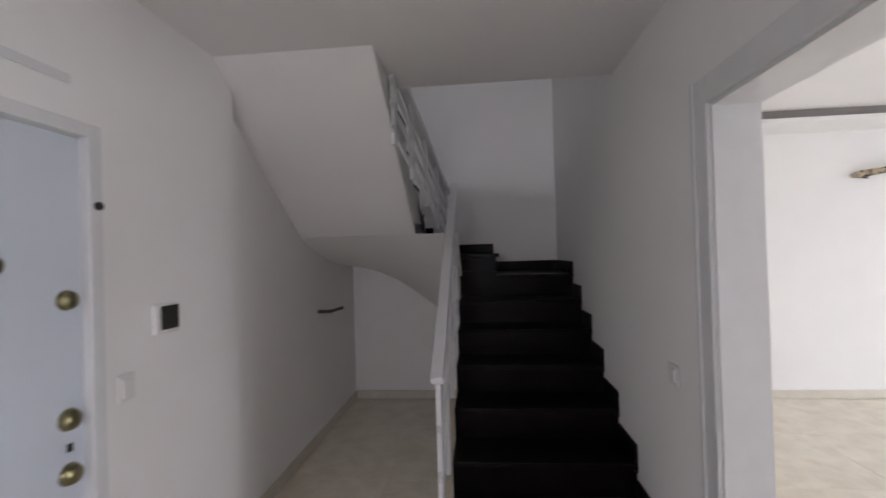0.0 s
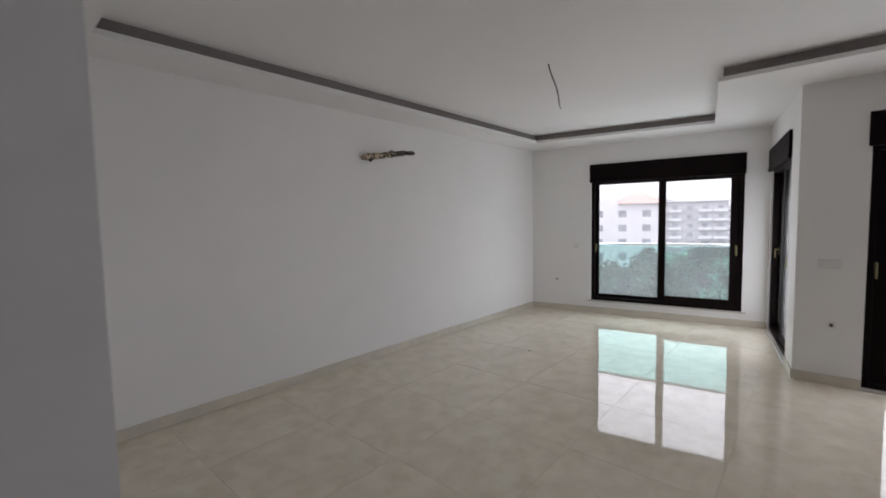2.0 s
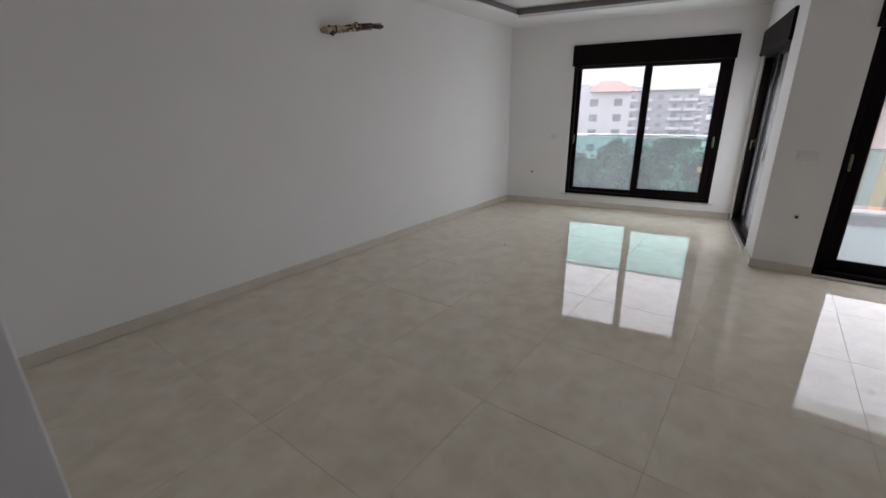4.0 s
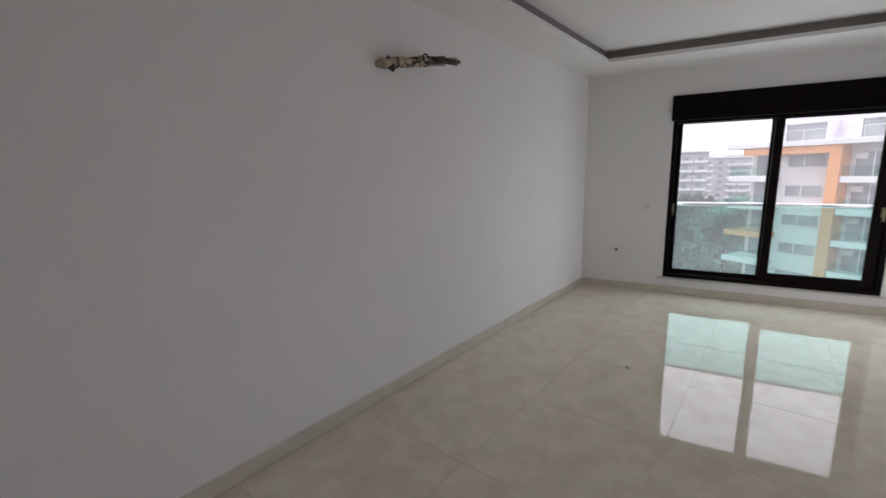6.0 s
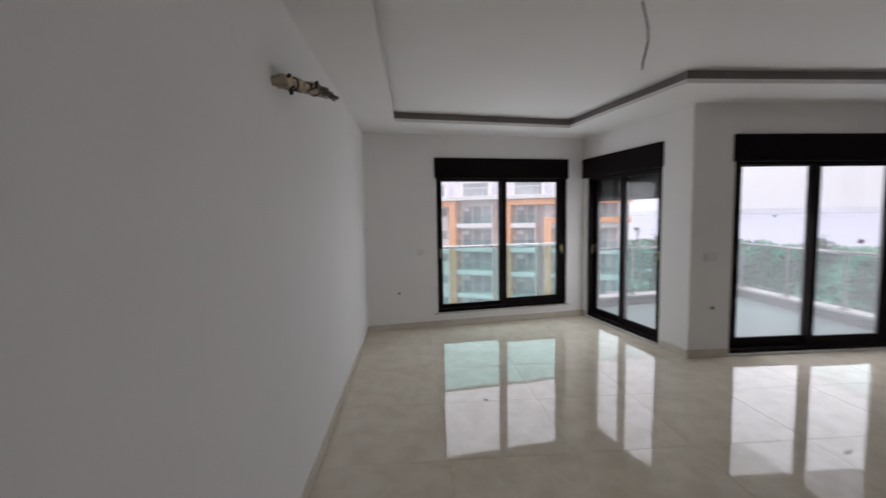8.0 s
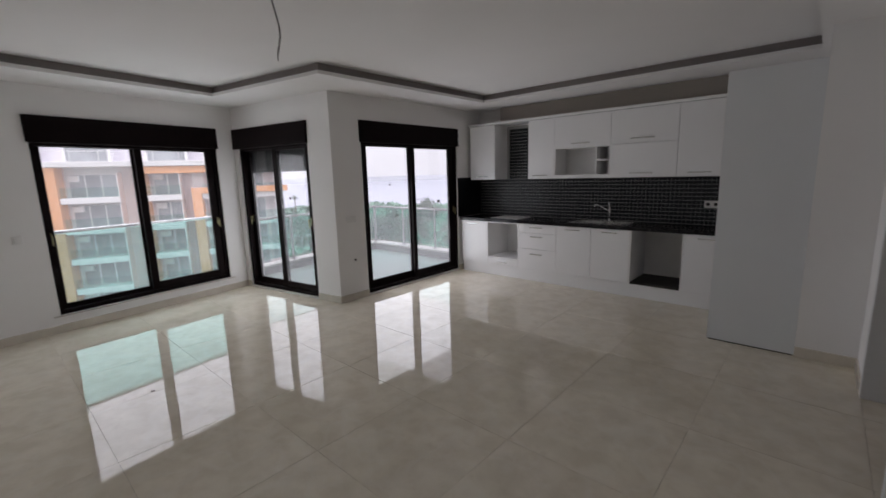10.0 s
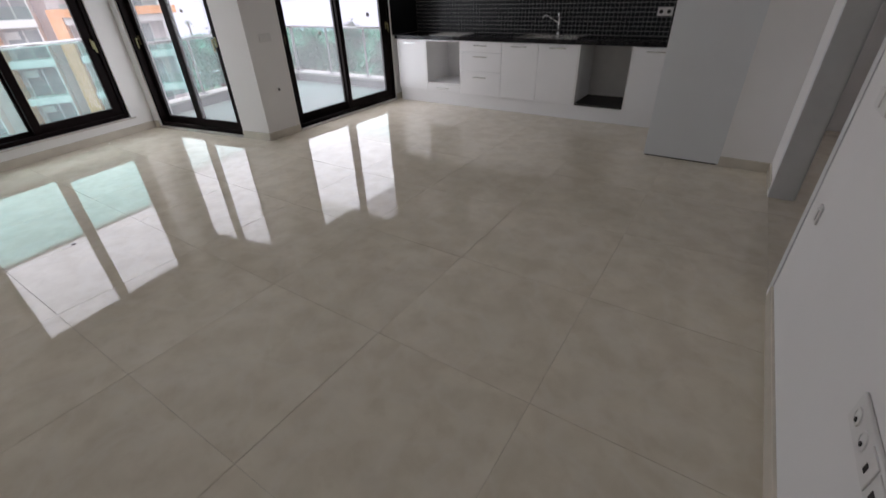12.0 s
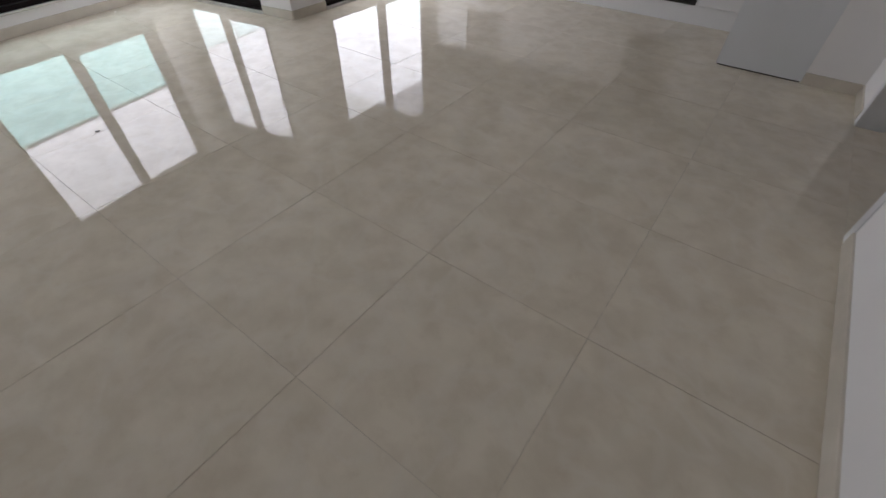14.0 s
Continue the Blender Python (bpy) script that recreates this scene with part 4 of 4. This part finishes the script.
def railing(name, label, a, b, h, n, low=-0.1):
    """White metal rail between two feet: flat posts, slanting flats and a handrail h above the foot line."""
    r = thing(name, pose(0, 0, 0), label, "railing", "stair railings")
    a, b = Vector(a), Vector(b)
    d = b - a
    flat = Vector((d.x, d.y, 0))
    turn = Matrix.Rotation(math.atan2(-d.x, d.y), 4, "Z")
    slope = Matrix.Rotation(math.atan2(d.z, flat.length), 4, "X")
    for k in range(n + 1):
        f = a + d * (k / n)
        q = box(bmesh.new(), -0.012, 0.012, -0.025, 0.025, low, h, 0.003, Matrix.Translation(f) @ turn)
        part("post", q, RAILPAINT, r)
    for up, t, w in ((h, 0.022, 0.03), (h * 0.72, 0.016, 0.008), (h * 0.48, 0.016, 0.008), (h * 0.24, 0.016, 0.008)):
        bm = box(bmesh.new(), -w, w, -0.06, d.length + 0.06, -t, t, 0.004, Matrix.Translation(a + Vector((0, 0, up))) @ turn @ slope)
        part("handrail" if up == h else "bar", bm, RAILPAINT, r)
    return r


railing("stair_railing", "white painted metal railing along the lower flight", (2.575, 7.5, 0.1), (2.575, 9.2, 1.2), 0.86, 4)
railing("stair_railing", "white painted metal railing along the upper flight", (2.5, 9.25, 1.5), (2.325, 7.9, 2.05), 0.55, 4, 0.06)

# ---- hall things ----
dr = tagged(thing("door_3", pose(1.5, 6.90, 0, 0, 0, -90), "bluish white steel entrance door, closed, with brass locks", "door"), kind="structure")
part("leaf", box(bmesh.new(), 0.05, 0.89, -0.06, -0.02, FLOOR + 0.005, 1.91, 0.004), DOORPAINT, dr)
bm = bmesh.new()
box(bm, 0.0, 0.05, -0.1, 0.012, FLOOR, 1.96, 0.004)
box(bm, 0.89, 0.94, -0.1, 0.012, FLOOR, 1.96, 0.004)
box(bm, 0.05, 0.89, -0.1, 0.012, 1.915, 1.96, 0.004)
part("door_frame", bm, RAILPAINT, dr)
for x, z, r in ((0.105, 1.385, 0.033), (0.105, 1.01, 0.036), (0.105, 0.84, 0.036), (0.315, 1.5, 0.03)):
    part("lock_rosette", bar((x, -0.02, z), (x, 0.0, z), r, seg=24, r2=r * 0.8), BRASS, dr, "round brass lock rosette", True)
part("keyhole", blk(0.097, 0.113, -0.02, -0.015, 0.91, 0.935), HOLE, dr)
part("peephole", bar((0.33, -0.02, 1.41), (0.33, -0.005, 1.41), 0.014, seg=16), BRASS, dr)
part("hinge_bolt", bar((0.02, 0.012, 1.69), (0.02, 0.022, 1.69), 0.014, seg=16), HOLE, dr)
structure("trim_door_groove", blk(1.498, 1.506, 5.7, 6.8, 2.07, 2.10), RAILPAINT, "shallow plaster ledge over the entrance door")
HW = pose(1.5, 0, 0, 0, 0, 90)
ic = thing("intercom", HW @ pose(7.18, 0, 1.27), "small door intercom with a black screen", "intercom")
part("housing", box(bmesh.new(), -0.065, 0.065, -0.02, 0, -0.06, 0.06, 0.006), PLASTIC, ic)
part("screen", blk(-0.04, 0.055, -0.0225, -0.0195, -0.045, 0.05), HOLE, ic, "black screen")
rocker(plate("light_switch", HW @ pose(6.985, 0, 1.05), 0.07, 0.1, "white light switch beside the entrance door", "switch"), 0, 0.045, 0.07)
hk = thing("pipe_stub", pose(1.42, 9.0, 1.04), "short dark pipe ends poking from the stair wall", "pipe stub")
part("pipe", bar((0, 0, 0), (0.12, 0, 0.0), 0.014, seg=12), TAPE, hk)
part("pipe", bar((0.1, 0, 0.0), (0.2, 0.05, 0.025), 0.012, seg=12), TAPE, hk)
rocker(plate("light_switch", pose(PX0, 7.4, 0.97, 0, 0, -90), 0.085, 0.085, "white light switch beside the doorway", "switch"), 0, 0.055, 0.055)

# ---- outside: ground, neighbours, trees, hills ----
GZ = -15.0
bm = bmesh.new()
bmesh.ops.create_grid(bm, x_segments=1, y_segments=1, size=4000, matrix=Matrix.Translation((0, 0, GZ)))
structure("ground", bm, GROUND, "hazy ground of the town below")


def orange_block():
    """Opposite: white flats with orange frames and glass balconies; x along the facade, y away from it."""
    a, b = Vector((57.5, 13.6)), Vector((45.5, -11.6))
    d = b - a
    ln = d.length
    m = Matrix.Translation((a.x, a.y, 0)) @ pose(0, 0, 0, 0, 0, math.degrees(math.atan2(d.y, d.x)))
    h = thing("apartment_building", m, "white apartment building with orange frames and glass balconies", "building")
    part("wall", box(bmesh.new(), 5.6, ln, 0, 14, GZ, 3.0), FACADE, h)
    part("end_wall", box(bmesh.new(), 2.6, 5.6, 1.5, 14, GZ, 3.0), RECESS, h, "grey wall behind the corner balconies")
    part("roof", box(bmesh.new(), 2.0, ln + 0.8, -1.9, 14.5, 3.0, 3.45, 0.03), FACADE, h, "white roof terrace slab")
    # penthouse under a sloping grey roof
    bm = bmesh.new()
    lo = [bm.verts.new(p) for p in ((4.2, 1.2, 3.45), (ln - 1, 1.2, 3.45), (ln - 1, 12.5, 3.45), (4.2, 12.5, 3.45))]
    hi = [bm.verts.new(p) for p in ((5.0, 3.4, 6.6), (ln - 2, 3.4, 6.6), (ln - 2, 11, 6.6), (5.0, 11, 6.6))]
    bm.faces.new(hi)
    for k in range(4):
        bm.faces.new((lo[k - 1], lo[k], hi[k], hi[k - 1]))
    part("penthouse", bm, MAUVE, h, "sloping mauve-grey penthouse roof")
    for x in (5.6, 10.9, 16.9, 21.6):
        frame_ = bmesh.new()
        box(frame_, x - 0.2, x, 0.6, 2.4, 3.45, 5.2)
        box(frame_, x + 3.0, x + 3.2, 0.6, 2.4, 3.45, 5.2)
        box(frame_, x, x + 3.0, 0.6, 2.4, 5.0, 5.2)
        w = part("window", frame_, FACADE, h, "white framed penthouse window")
        part("pane", blk(x, x + 3.0, 0.75, 0.8, 3.55, 5.0), WINDARK, w)
    rail = bmesh.new()
    box(rail, 2.1, ln + 0.7, -1.8, -1.77, 4.28, 4.33)
    for k in range(14):
        box(rail, 2.2 + 1.95 * k, 2.24 + 1.95 * k, -1.8, -1.77, 3.45, 4.3)
    part("roof_rail", rail, FACADE, h, "thin white roof terrace rail")
    for x0, top in ((9.95, 3.0), (16.15, 3.0), (20.4, 1.0)):
        part("pier", box(bmesh.new(), x0, x0 + 0.8, -1.7, 0.0, GZ, top, 0.02), ORANGE, h, "orange vertical frame")
    part("frame_head", box(bmesh.new(), 3.4, 9.95, -1.7, -0.9, 2.35, 2.98, 0.02), ORANGE, h, "orange horizontal frame")
    part("frame_head", box(bmesh.new(), 16.95, ln + 0.8, -1.7, -0.9, 2.35, 2.98, 0.02), ORANGE, h, "orange horizontal frame")
    part("frame_head", box(bmesh.new(), 21.2, ln + 0.8, -1.9, -1.5, 0.45, 1.0, 0.02), ORANGE, h, "orange horizontal frame")
    for x0, x1 in ((17.0, 20.35), (21.3, 27.6)):
        part("recess_wall", blk(x0, x1, -0.03, 0.0, GZ, 2.9), RECESS, h, "pinkish grey wall behind the balconies")
    for f in range(6):
        z = 0.35 - 2.62 * f
        # corner balconies, deep and open to two sides
        part("balcony_slab", box(bmesh.new(), 2.2, 5.9, -1.6, 1.5, z - 0.4, z + 0.1, 0.03), ORANGE if f == 2 else FACADE, h)
        part("balcony_glass", blk(2.3, 5.8, -1.5, -1.48, z + 0.1, z + 0.95), PALEGLASS, h)
        part("balcony_glass", blk(2.28, 2.3, -1.48, 1.4, z + 0.1, z + 0.95), PALEGLASS, h)
        part("balcony_door", blk(3.0, 5.2, 1.42, 1.52, z + 0.1, z + 2.1), WINDARK, h)
        # the white bay with a wide window
        w = part("window", blk(6.3, 9.2, -0.05, 0.02, z + 0.85, z + 1.85), WINDARK, h)
        fr = bmesh.new()
        for x in (6.3, 7.55, 9.13):
            box(fr, x, x + 0.07, -0.08, -0.05, z + 0.85, z + 1.85)
        box(fr, 6.37, 9.13, -0.08, -0.05, z + 0.85, z + 0.91)
        part("window_frame", fr, FACADE, w)
        for x0, x1, a0, a1 in ((10.8, 14.95, 11.0, 14.6), (16.95, 19.6, 17.2, 19.5), (21.25, 27.6, 22.0, 26.6)):
            part("balcony_slab", box(bmesh.new(), x0, x1, -1.6, 0.0, z - 0.4, z + 0.1, 0.02), FACADE, h)
            part("balcony_glass", blk(x0 + 0.05, x1 - 0.05, -1.56, -1.54, z + 0.1, z + 0.95), PALEGLASS, h)
            dr_ = part("balcony_door", blk(a0, a1, -0.06, 0.02, z + 0.1, z + 2.0), WINDARK, h)
            n = 3 if a1 - a0 > 3 else 2
            fr = bmesh.new()
            for k in range(n + 1):
                x = a0 + (a1 - a0 - 0.09) * k / n
                box(fr, x, x + 0.09, -0.09, -0.06, z + 0.1, z + 2.0)
            part("door_frame", fr, FACADE, dr_)
            # a side screen and an air conditioner box on the balcony
            part("screen", blk(x1 - 0.12, x1 - 0.04, -1.5, -0.05, z + 0.1, z + 2.15), FACADE, h)
            part("cooling_unit", box(bmesh.new(), a0 + 0.1, a0 + 0.9, -0.45, -0.12, z + 1.45, z + 1.95, 0.03), FACADE, h, "white wall cooling unit")
    return h


orange_block()


def tower(name, label, az, rng, width, depth, top, mt, roof, floors, cols, from_eye=(4.0, 7.0), stepped=False):
    """A far block of flats, its front turned to the viewer's side."""
    a = radians(az)
    c = Vector((from_eye[0] + rng * math.cos(a), from_eye[1] + rng * math.sin(a)))
    h = thing(name, Matrix.Translation((c.x, c.y, 0)) @ pose(0, 0, 0, 0, 0, az - 90 + 6), label, "building")
    part("wall", box(bmesh.new(), -width / 2, width / 2, 0, depth, GZ, top), mt, h)
    if roof:
        x0 = -1.0 if stepped else -width / 2 - 1
        x1 = width / 2 + 1
        if stepped:
            part("parapet", box(bmesh.new(), -width / 2, x0, 0, depth, top, top + 1.5), mt, h)
            part("stair_tower", box(bmesh.new(), -width / 2 + 1.5, -width / 2 + 4, 2, 6, top + 1.5, top + 2.6), mt, h)
        bm = bmesh.new()
        v = [bm.verts.new(p) for p in ((x0, -1, top), (x1, -1, top), (x1, depth + 1, top), (x0, depth + 1, top),
                                       (x0 * 0.7 + x1 * 0.3, depth / 2, top + 2.4), (x0 * 0.3 + x1 * 0.7, depth / 2, top + 2.4))]
        for f in ((0, 1, 5, 4), (1, 2, 5), (2, 3, 4, 5), (3, 0, 4), (3, 2, 1, 0)):
            bm.faces.new([v[k] for k in f])
        part("roof", bm, ROOFRED, h, "hipped red tile roof")
    else:
        part("roof", box(bmesh.new(), -width / 2 - 0.5, width / 2 + 0.5, -0.8, depth, top, top + 0.4), FACADE, h)
        part("chimney", blk(-1.5, 1.5, 2, 5, top + 0.4, top + 2.4), FACADE, h)
    for f in range(floors):
        z = top - 2.8 - 3.0 * f
        for c_ in range(cols):
            x = -width / 2 + (c_ + 0.5) * width / cols
            part("window", blk(x - 0.8, x + 0.8, -0.06, 0.02, z, z + 1.4), WINDARK, h)
            if mt is GREYFAC and c_ not in (cols // 2,):
                part("balcony", box(bmesh.new(), x - width / cols * 0.42, x + width / cols * 0.42, -1.5, 0, z - 0.7, z + 0.15), FACADE, h)
    return h


tower("apartment_building", "white apartment building with a red roof", 18.2, 97, 14, 12, 4.1, FACADE, True, 6, 3, stepped=True)
tower("apartment_building", "white apartment building with a flat roof", 25.0, 80, 9, 12, 4.2, FACADE, False, 6, 2)
tower("apartment_building", "grey apartment building with white balconies", 11.0, 165, 22, 14, 6.0, GREYFAC, False, 7, 5)
tower("apartment_building", "grey apartment building with white balconies, farther off", 6.0, 240, 24, 14, 5.0, GREYFAC, False, 6, 5)
tower("apartment_building", "pale distant apartment building", 14.5, 300, 24, 14, 7.0, FACADE, False, 7, 5)
tower("apartment_building", "pale distant apartment building with a red roof", 2.5, 320, 20, 14, 6.0, FACADE, True, 7, 5)


def leaf_cloud(count, size, spread, seed, flat=0.75):
    """A crown of many small leaf cards gathered in clumps with gaps."""
    rnd = random.Random(seed)
    clumps = []
    for k in range(26):
        v = Vector((rnd.gauss(0, 1), rnd.gauss(0, 1), rnd.gauss(0, 1))).normalized() * spread * rnd.uniform(0.35, 1.0)
        v.z *= flat
        clumps.append((v, spread * rnd.uniform(0.2, 0.42)))
    verts, faces = [], []
    for k in range(count):
        c, r = rnd.choice(clumps)
        p = c + Vector((rnd.gauss(0, 1), rnd.gauss(0, 1), rnd.gauss(0, 0.8))) * r * 0.55
        q = Euler((rnd.uniform(0, 6.3), rnd.uniform(0, 6.3), rnd.uniform(0, 6.3))).to_matrix()
        s = size * rnd.uniform(0.6, 1.4)
        n = len(verts)
        verts += [tuple(p + q @ Vector(o)) for o in ((-s, 0, 0), (0, -s * 0.5, 0), (s, 0, 0), (0, s * 0.5, 0.15 * s))]
        faces.append((n, n + 1, n + 2, n + 3))
    me = bpy.data.meshes.new("crown")
    me.from_pydata(verts, [], faces)
    me.materials.append(LEAF)
    return me


def tree(m, crown, height, r):
    t = thing("tree", m, "broad green tree between the buildings", "tree", "trees below the flat")
    bm = bmesh.new()
    rod(bm, (0, 0, 0), (0.1, 0, height * 0.55), r, 10, r * 0.6)
    for k in range(5):
        a = k * 1.26
        rod(bm, (0.1, 0, height * 0.5), (math.cos(a) * 1.6, math.sin(a) * 1.6, height * 0.82), r * 0.5, 8, r * 0.15)
    part("trunk", bm, BARK, t)
    c = new("crown", crown)
    c.parent = t
    c.location = (0, 0, height * 0.85)
    return t


crowns = [leaf_cloud(2600, 0.28, 3.4, s) for s in (1, 2, 3)]
rnd = random.Random(11)
first = [tree(pose(60, 20, GZ), crowns[k], 8.5, 0.25) for k in range(3)]
spots = [(12 + 2.3 * k + rnd.uniform(-1, 1), 40 + rnd.uniform(0, 38)) for k in range(6)] + [(2 + 2.2 * k + rnd.uniform(-1, 1), 74 + rnd.uniform(0, 60)) for k in range(10)]
spots += [(-27 - 2.4 * k + rnd.uniform(-1, 1), 60 + rnd.uniform(0, 60)) for k in range(14)]
for k, (az, rng) in enumerate(spots):
    a = radians(az)
    m = pose(4 + rng * math.cos(a), 8 + rng * math.sin(a), GZ, 0, 0, rnd.uniform(0, 360))
    if k < 3:
        first[k].matrix_basis = m
    else:
        copy_thing(first[k % 3], m)


def palm(m, height):
    t = thing("palm_tree", m, "tall palm tree with a round crown", "palm")
    part("trunk", bar((0, 0, 0), (0.3, 0, height), 0.28, seg=10, r2=0.18), BARK, t)
    verts, faces = [], []
    rr = random.Random(5)
    for k in range(30):
        a, up = rr.uniform(0, 6.28), rr.uniform(-0.5, 1.2)
        for j in range(7):
            s0, s1 = j / 7, (j + 1) / 7
            def at(s):
                return Vector((0.3 + math.cos(a) * s * 1.9 * math.cos(up * 0.6), math.sin(a) * s * 1.9 * math.cos(up * 0.6), height + s * up * 1.5 - s * s * 1.0))
            p, q = at(s0), at(s1)
            w = Vector((-math.sin(a), math.cos(a), -0.25)) * 0.28 * (1.1 - s0)
            n = len(verts)
            verts += [tuple(p), tuple(p + w), tuple(q), tuple(p - Vector((w.x, w.y, -w.z)))]
            faces += [(n, n + 1, n + 2), (n, n + 2, n + 3)]
    me = bpy.data.meshes.new("fronds")
    me.from_pydata(verts, [], faces)
    me.materials.append(LEAF)
    f = new("fronds", me)
    f.parent = t
    return t


a = radians(-28.9)
palm(pose(4.2 + 150 * math.cos(a), 9.5 + 150 * math.sin(a), GZ), 10.7)


def street_lamp(m, height):
    t = thing("street_lamp", m, "tall grey street lamp with two arms below the flat", "street lamp")
    part("pole", bar((0, 0, 0), (0, 0, height), 0.1, seg=10, r2=0.06), POST, t)
    for s in (-1, 1):
        arm = part("arm", bar((0, 0, height - 0.1), (0.25 * s, 0.75 * s, height + 0.12), 0.04, seg=8), POST, t)
        part("lamp_head", box(bmesh.new(), -0.12, 0.12, -0.3, 0.3, -0.06, 0.06, 0.03, Matrix.Translation((0.31 * s, 0.93 * s, height + 0.14)) @ pose(0, 0, 0, 0, 0, -18)), FACADE, arm, "flat pale lamp head")
    return t


street_lamp(pose(4.2 + 59 * math.cos(radians(-29.3)), 9.5 + 59 * math.sin(radians(-29.3)), GZ), 8.9)

# the sea beyond the woods
bm = bmesh.new()
near, far = [], []
for k in range(41):
    a = radians(-100 + 82 * k / 40)
    near.append(bm.verts.new((4 + 230 * math.cos(a), 8 + 230 * math.sin(a), GZ + 0.3)))
    far.append(bm.verts.new((4 + 3900 * math.cos(a), 8 + 3900 * math.sin(a), GZ + 0.3)))
for k in range(40):
    bm.faces.new((near[k], far[k], far[k + 1], near[k + 1]))
structure("water", bm, SEA, "sea behind the woods, its colour paled for haze", category="sea")

# far woods to the south and east, and the ridge behind the town
verts, faces = [], []
rnd = random.Random(21)
for k in range(42000):
    az, rng = radians(rnd.uniform(-75, 24)), 75 + 120 * rnd.random()
    top = GZ + 5.5 * (0.5 + 0.5 * noise.noise(Vector((math.cos(az) * rng * 0.06, math.sin(az) * rng * 0.06, 0))) ) + rnd.uniform(-2.5, 1.0)
    p = Vector((4 + rng * math.cos(az), 8 + rng * math.sin(az), top))
    s = (0.42 + rng * 0.0032) * rnd.uniform(0.6, 1.5)
    q = Euler((rnd.uniform(0, 6.3), rnd.uniform(0, 6.3), rnd.uniform(0, 6.3))).to_matrix()
    n = len(verts)
    verts += [tuple(p + q @ Vector(o)) for o in ((-s, 0, 0), (0, -s * 0.7, 0), (s, 0, 0), (0, s * 0.7, 0))]
    faces.append((n, n + 1, n + 2, n + 3))
me = bpy.data.meshes.new("far_woods")
me.from_pydata(verts, [], faces)
me.materials.append(WOODS)
tagged(new("far_woods", me), "dense green woods spreading below the flats", "woods", kind="stuff")
for name, r0, h0, s in (("backdrop_ridge", 1500, 50, 3), ("backdrop_ridge_far", 2600, 125, 8)):
    bm = bmesh.new()
    lo, hi = [], []
    for k in range(121):
        az = radians(-100 + 150 * k / 120)
        x, y = r0 * math.cos(az), r0 * math.sin(az)
        hh = h0 * (0.55 + 0.6 * noise.noise(Vector((k * 0.09, s, 0))) + 0.15 * noise.noise(Vector((k * 0.35, s, 2)))) * (1.0 if az > -0.3 else 0.0)
        lo.append(bm.verts.new((x, y, GZ)))
        hi.append(bm.verts.new((x, y, max(hh, 2))))
    for k in range(120):
        bm.faces.new((lo[k], lo[k + 1], hi[k + 1], hi[k]))
    structure(name, bm, HILL, "blue-grey hills on the horizon, their colour paled for haze")

# ---- floor tiles ----
T, GAP = 0.8, 0.0013
FX, FYO = 1.317, 3.587
bm = bmesh.new()
vs = [(1.2, 3.3), (8.6, 3.3), (8.6, 6.52), (10.5, 6.84), (10.0, 10.1), (1.2, 10.1)]
lo, hi = ring(bm, vs, -0.25), ring(bm, vs, -0.002)
bm.faces.new(hi)
bm.faces.new(lo[::-1])
for k in range(6):
    bm.faces.new((lo[k - 1], lo[k], hi[k], hi[k - 1]))
floor = structure("floor", bm, GROUT, "polished cream porcelain tile floor with thin joints", pose(0, 0, FLOOR))


def tile_mesh(poly):
    """A thin slab with a tiny bevel: poly is convex, anticlockwise."""
    c = Vector((sum(p[0] for p in poly) / len(poly), sum(p[1] for p in poly) / len(poly)))
    n = len(poly)
    verts = [(x, y, -0.004) for x, y in poly]
    for x, y in poly:
        v = c - Vector((x, y))
        v = v.normalized() * 0.0012
        verts.append((x + v.x, y + v.y, 0.0))
    faces = [tuple(range(n, 2 * n))] + [(k, (k + 1) % n, n + (k + 1) % n, n + k) for k in range(n)]
    me = bpy.data.meshes.new("tile")
    me.from_pydata(verts, [], faces)
    me.materials.append(TILE)
    return me


def clip(poly, p, q):
    """The part of poly on the left of the line from p to q."""
    out = []
    side = lambda v: (q[0] - p[0]) * (v[1] - p[1]) - (q[1] - p[1]) * (v[0] - p[0])
    for k in range(len(poly)):
        a, b = poly[k - 1], poly[k]
        sa, sb = side(a), side(b)
        if (sa >= 0) != (sb >= 0):
            f = sa / (sa - sb)
            out.append((a[0] + (b[0] - a[0]) * f, a[1] + (b[1] - a[1]) * f))
        if sb >= 0:
            out.append(b)
    return out


tilt = random.Random(31)
whole = tile_mesh([(GAP / 2, GAP / 2), (T - GAP / 2, GAP / 2), (T - GAP / 2, T - GAP / 2), (GAP / 2, T - GAP / 2)])
for i in range(12):
    for j in range(8):
        x, y = FX + T * i, FYO + T * j
        if i < 9:
            t = new("tile", whole)
            t.location = (x, y, 0)
        else:
            sq = [(GAP / 2, GAP / 2), (T - GAP / 2, GAP / 2), (T - GAP / 2, T - GAP / 2), (GAP / 2, T - GAP / 2)]
            sq = [(u + x, v + y) for u, v in sq]
            sq = clip(sq, (CX, CY - 0.06), (SX, SY - 0.06))
            if sq:
                sq = clip(sq, (SX + 0.06, SY), (NX + 0.06, NY))
            if len(sq) < 3:
                continue
            t = new("tile", tile_mesh([(u - x, v - y) for u, v in sq]))
            t.location = (x, y, 0)
        t.rotation_euler = (tilt.uniform(-1, 1) * 0.0007, tilt.uniform(-1, 1) * 0.0007, 0)
        t.parent = floor
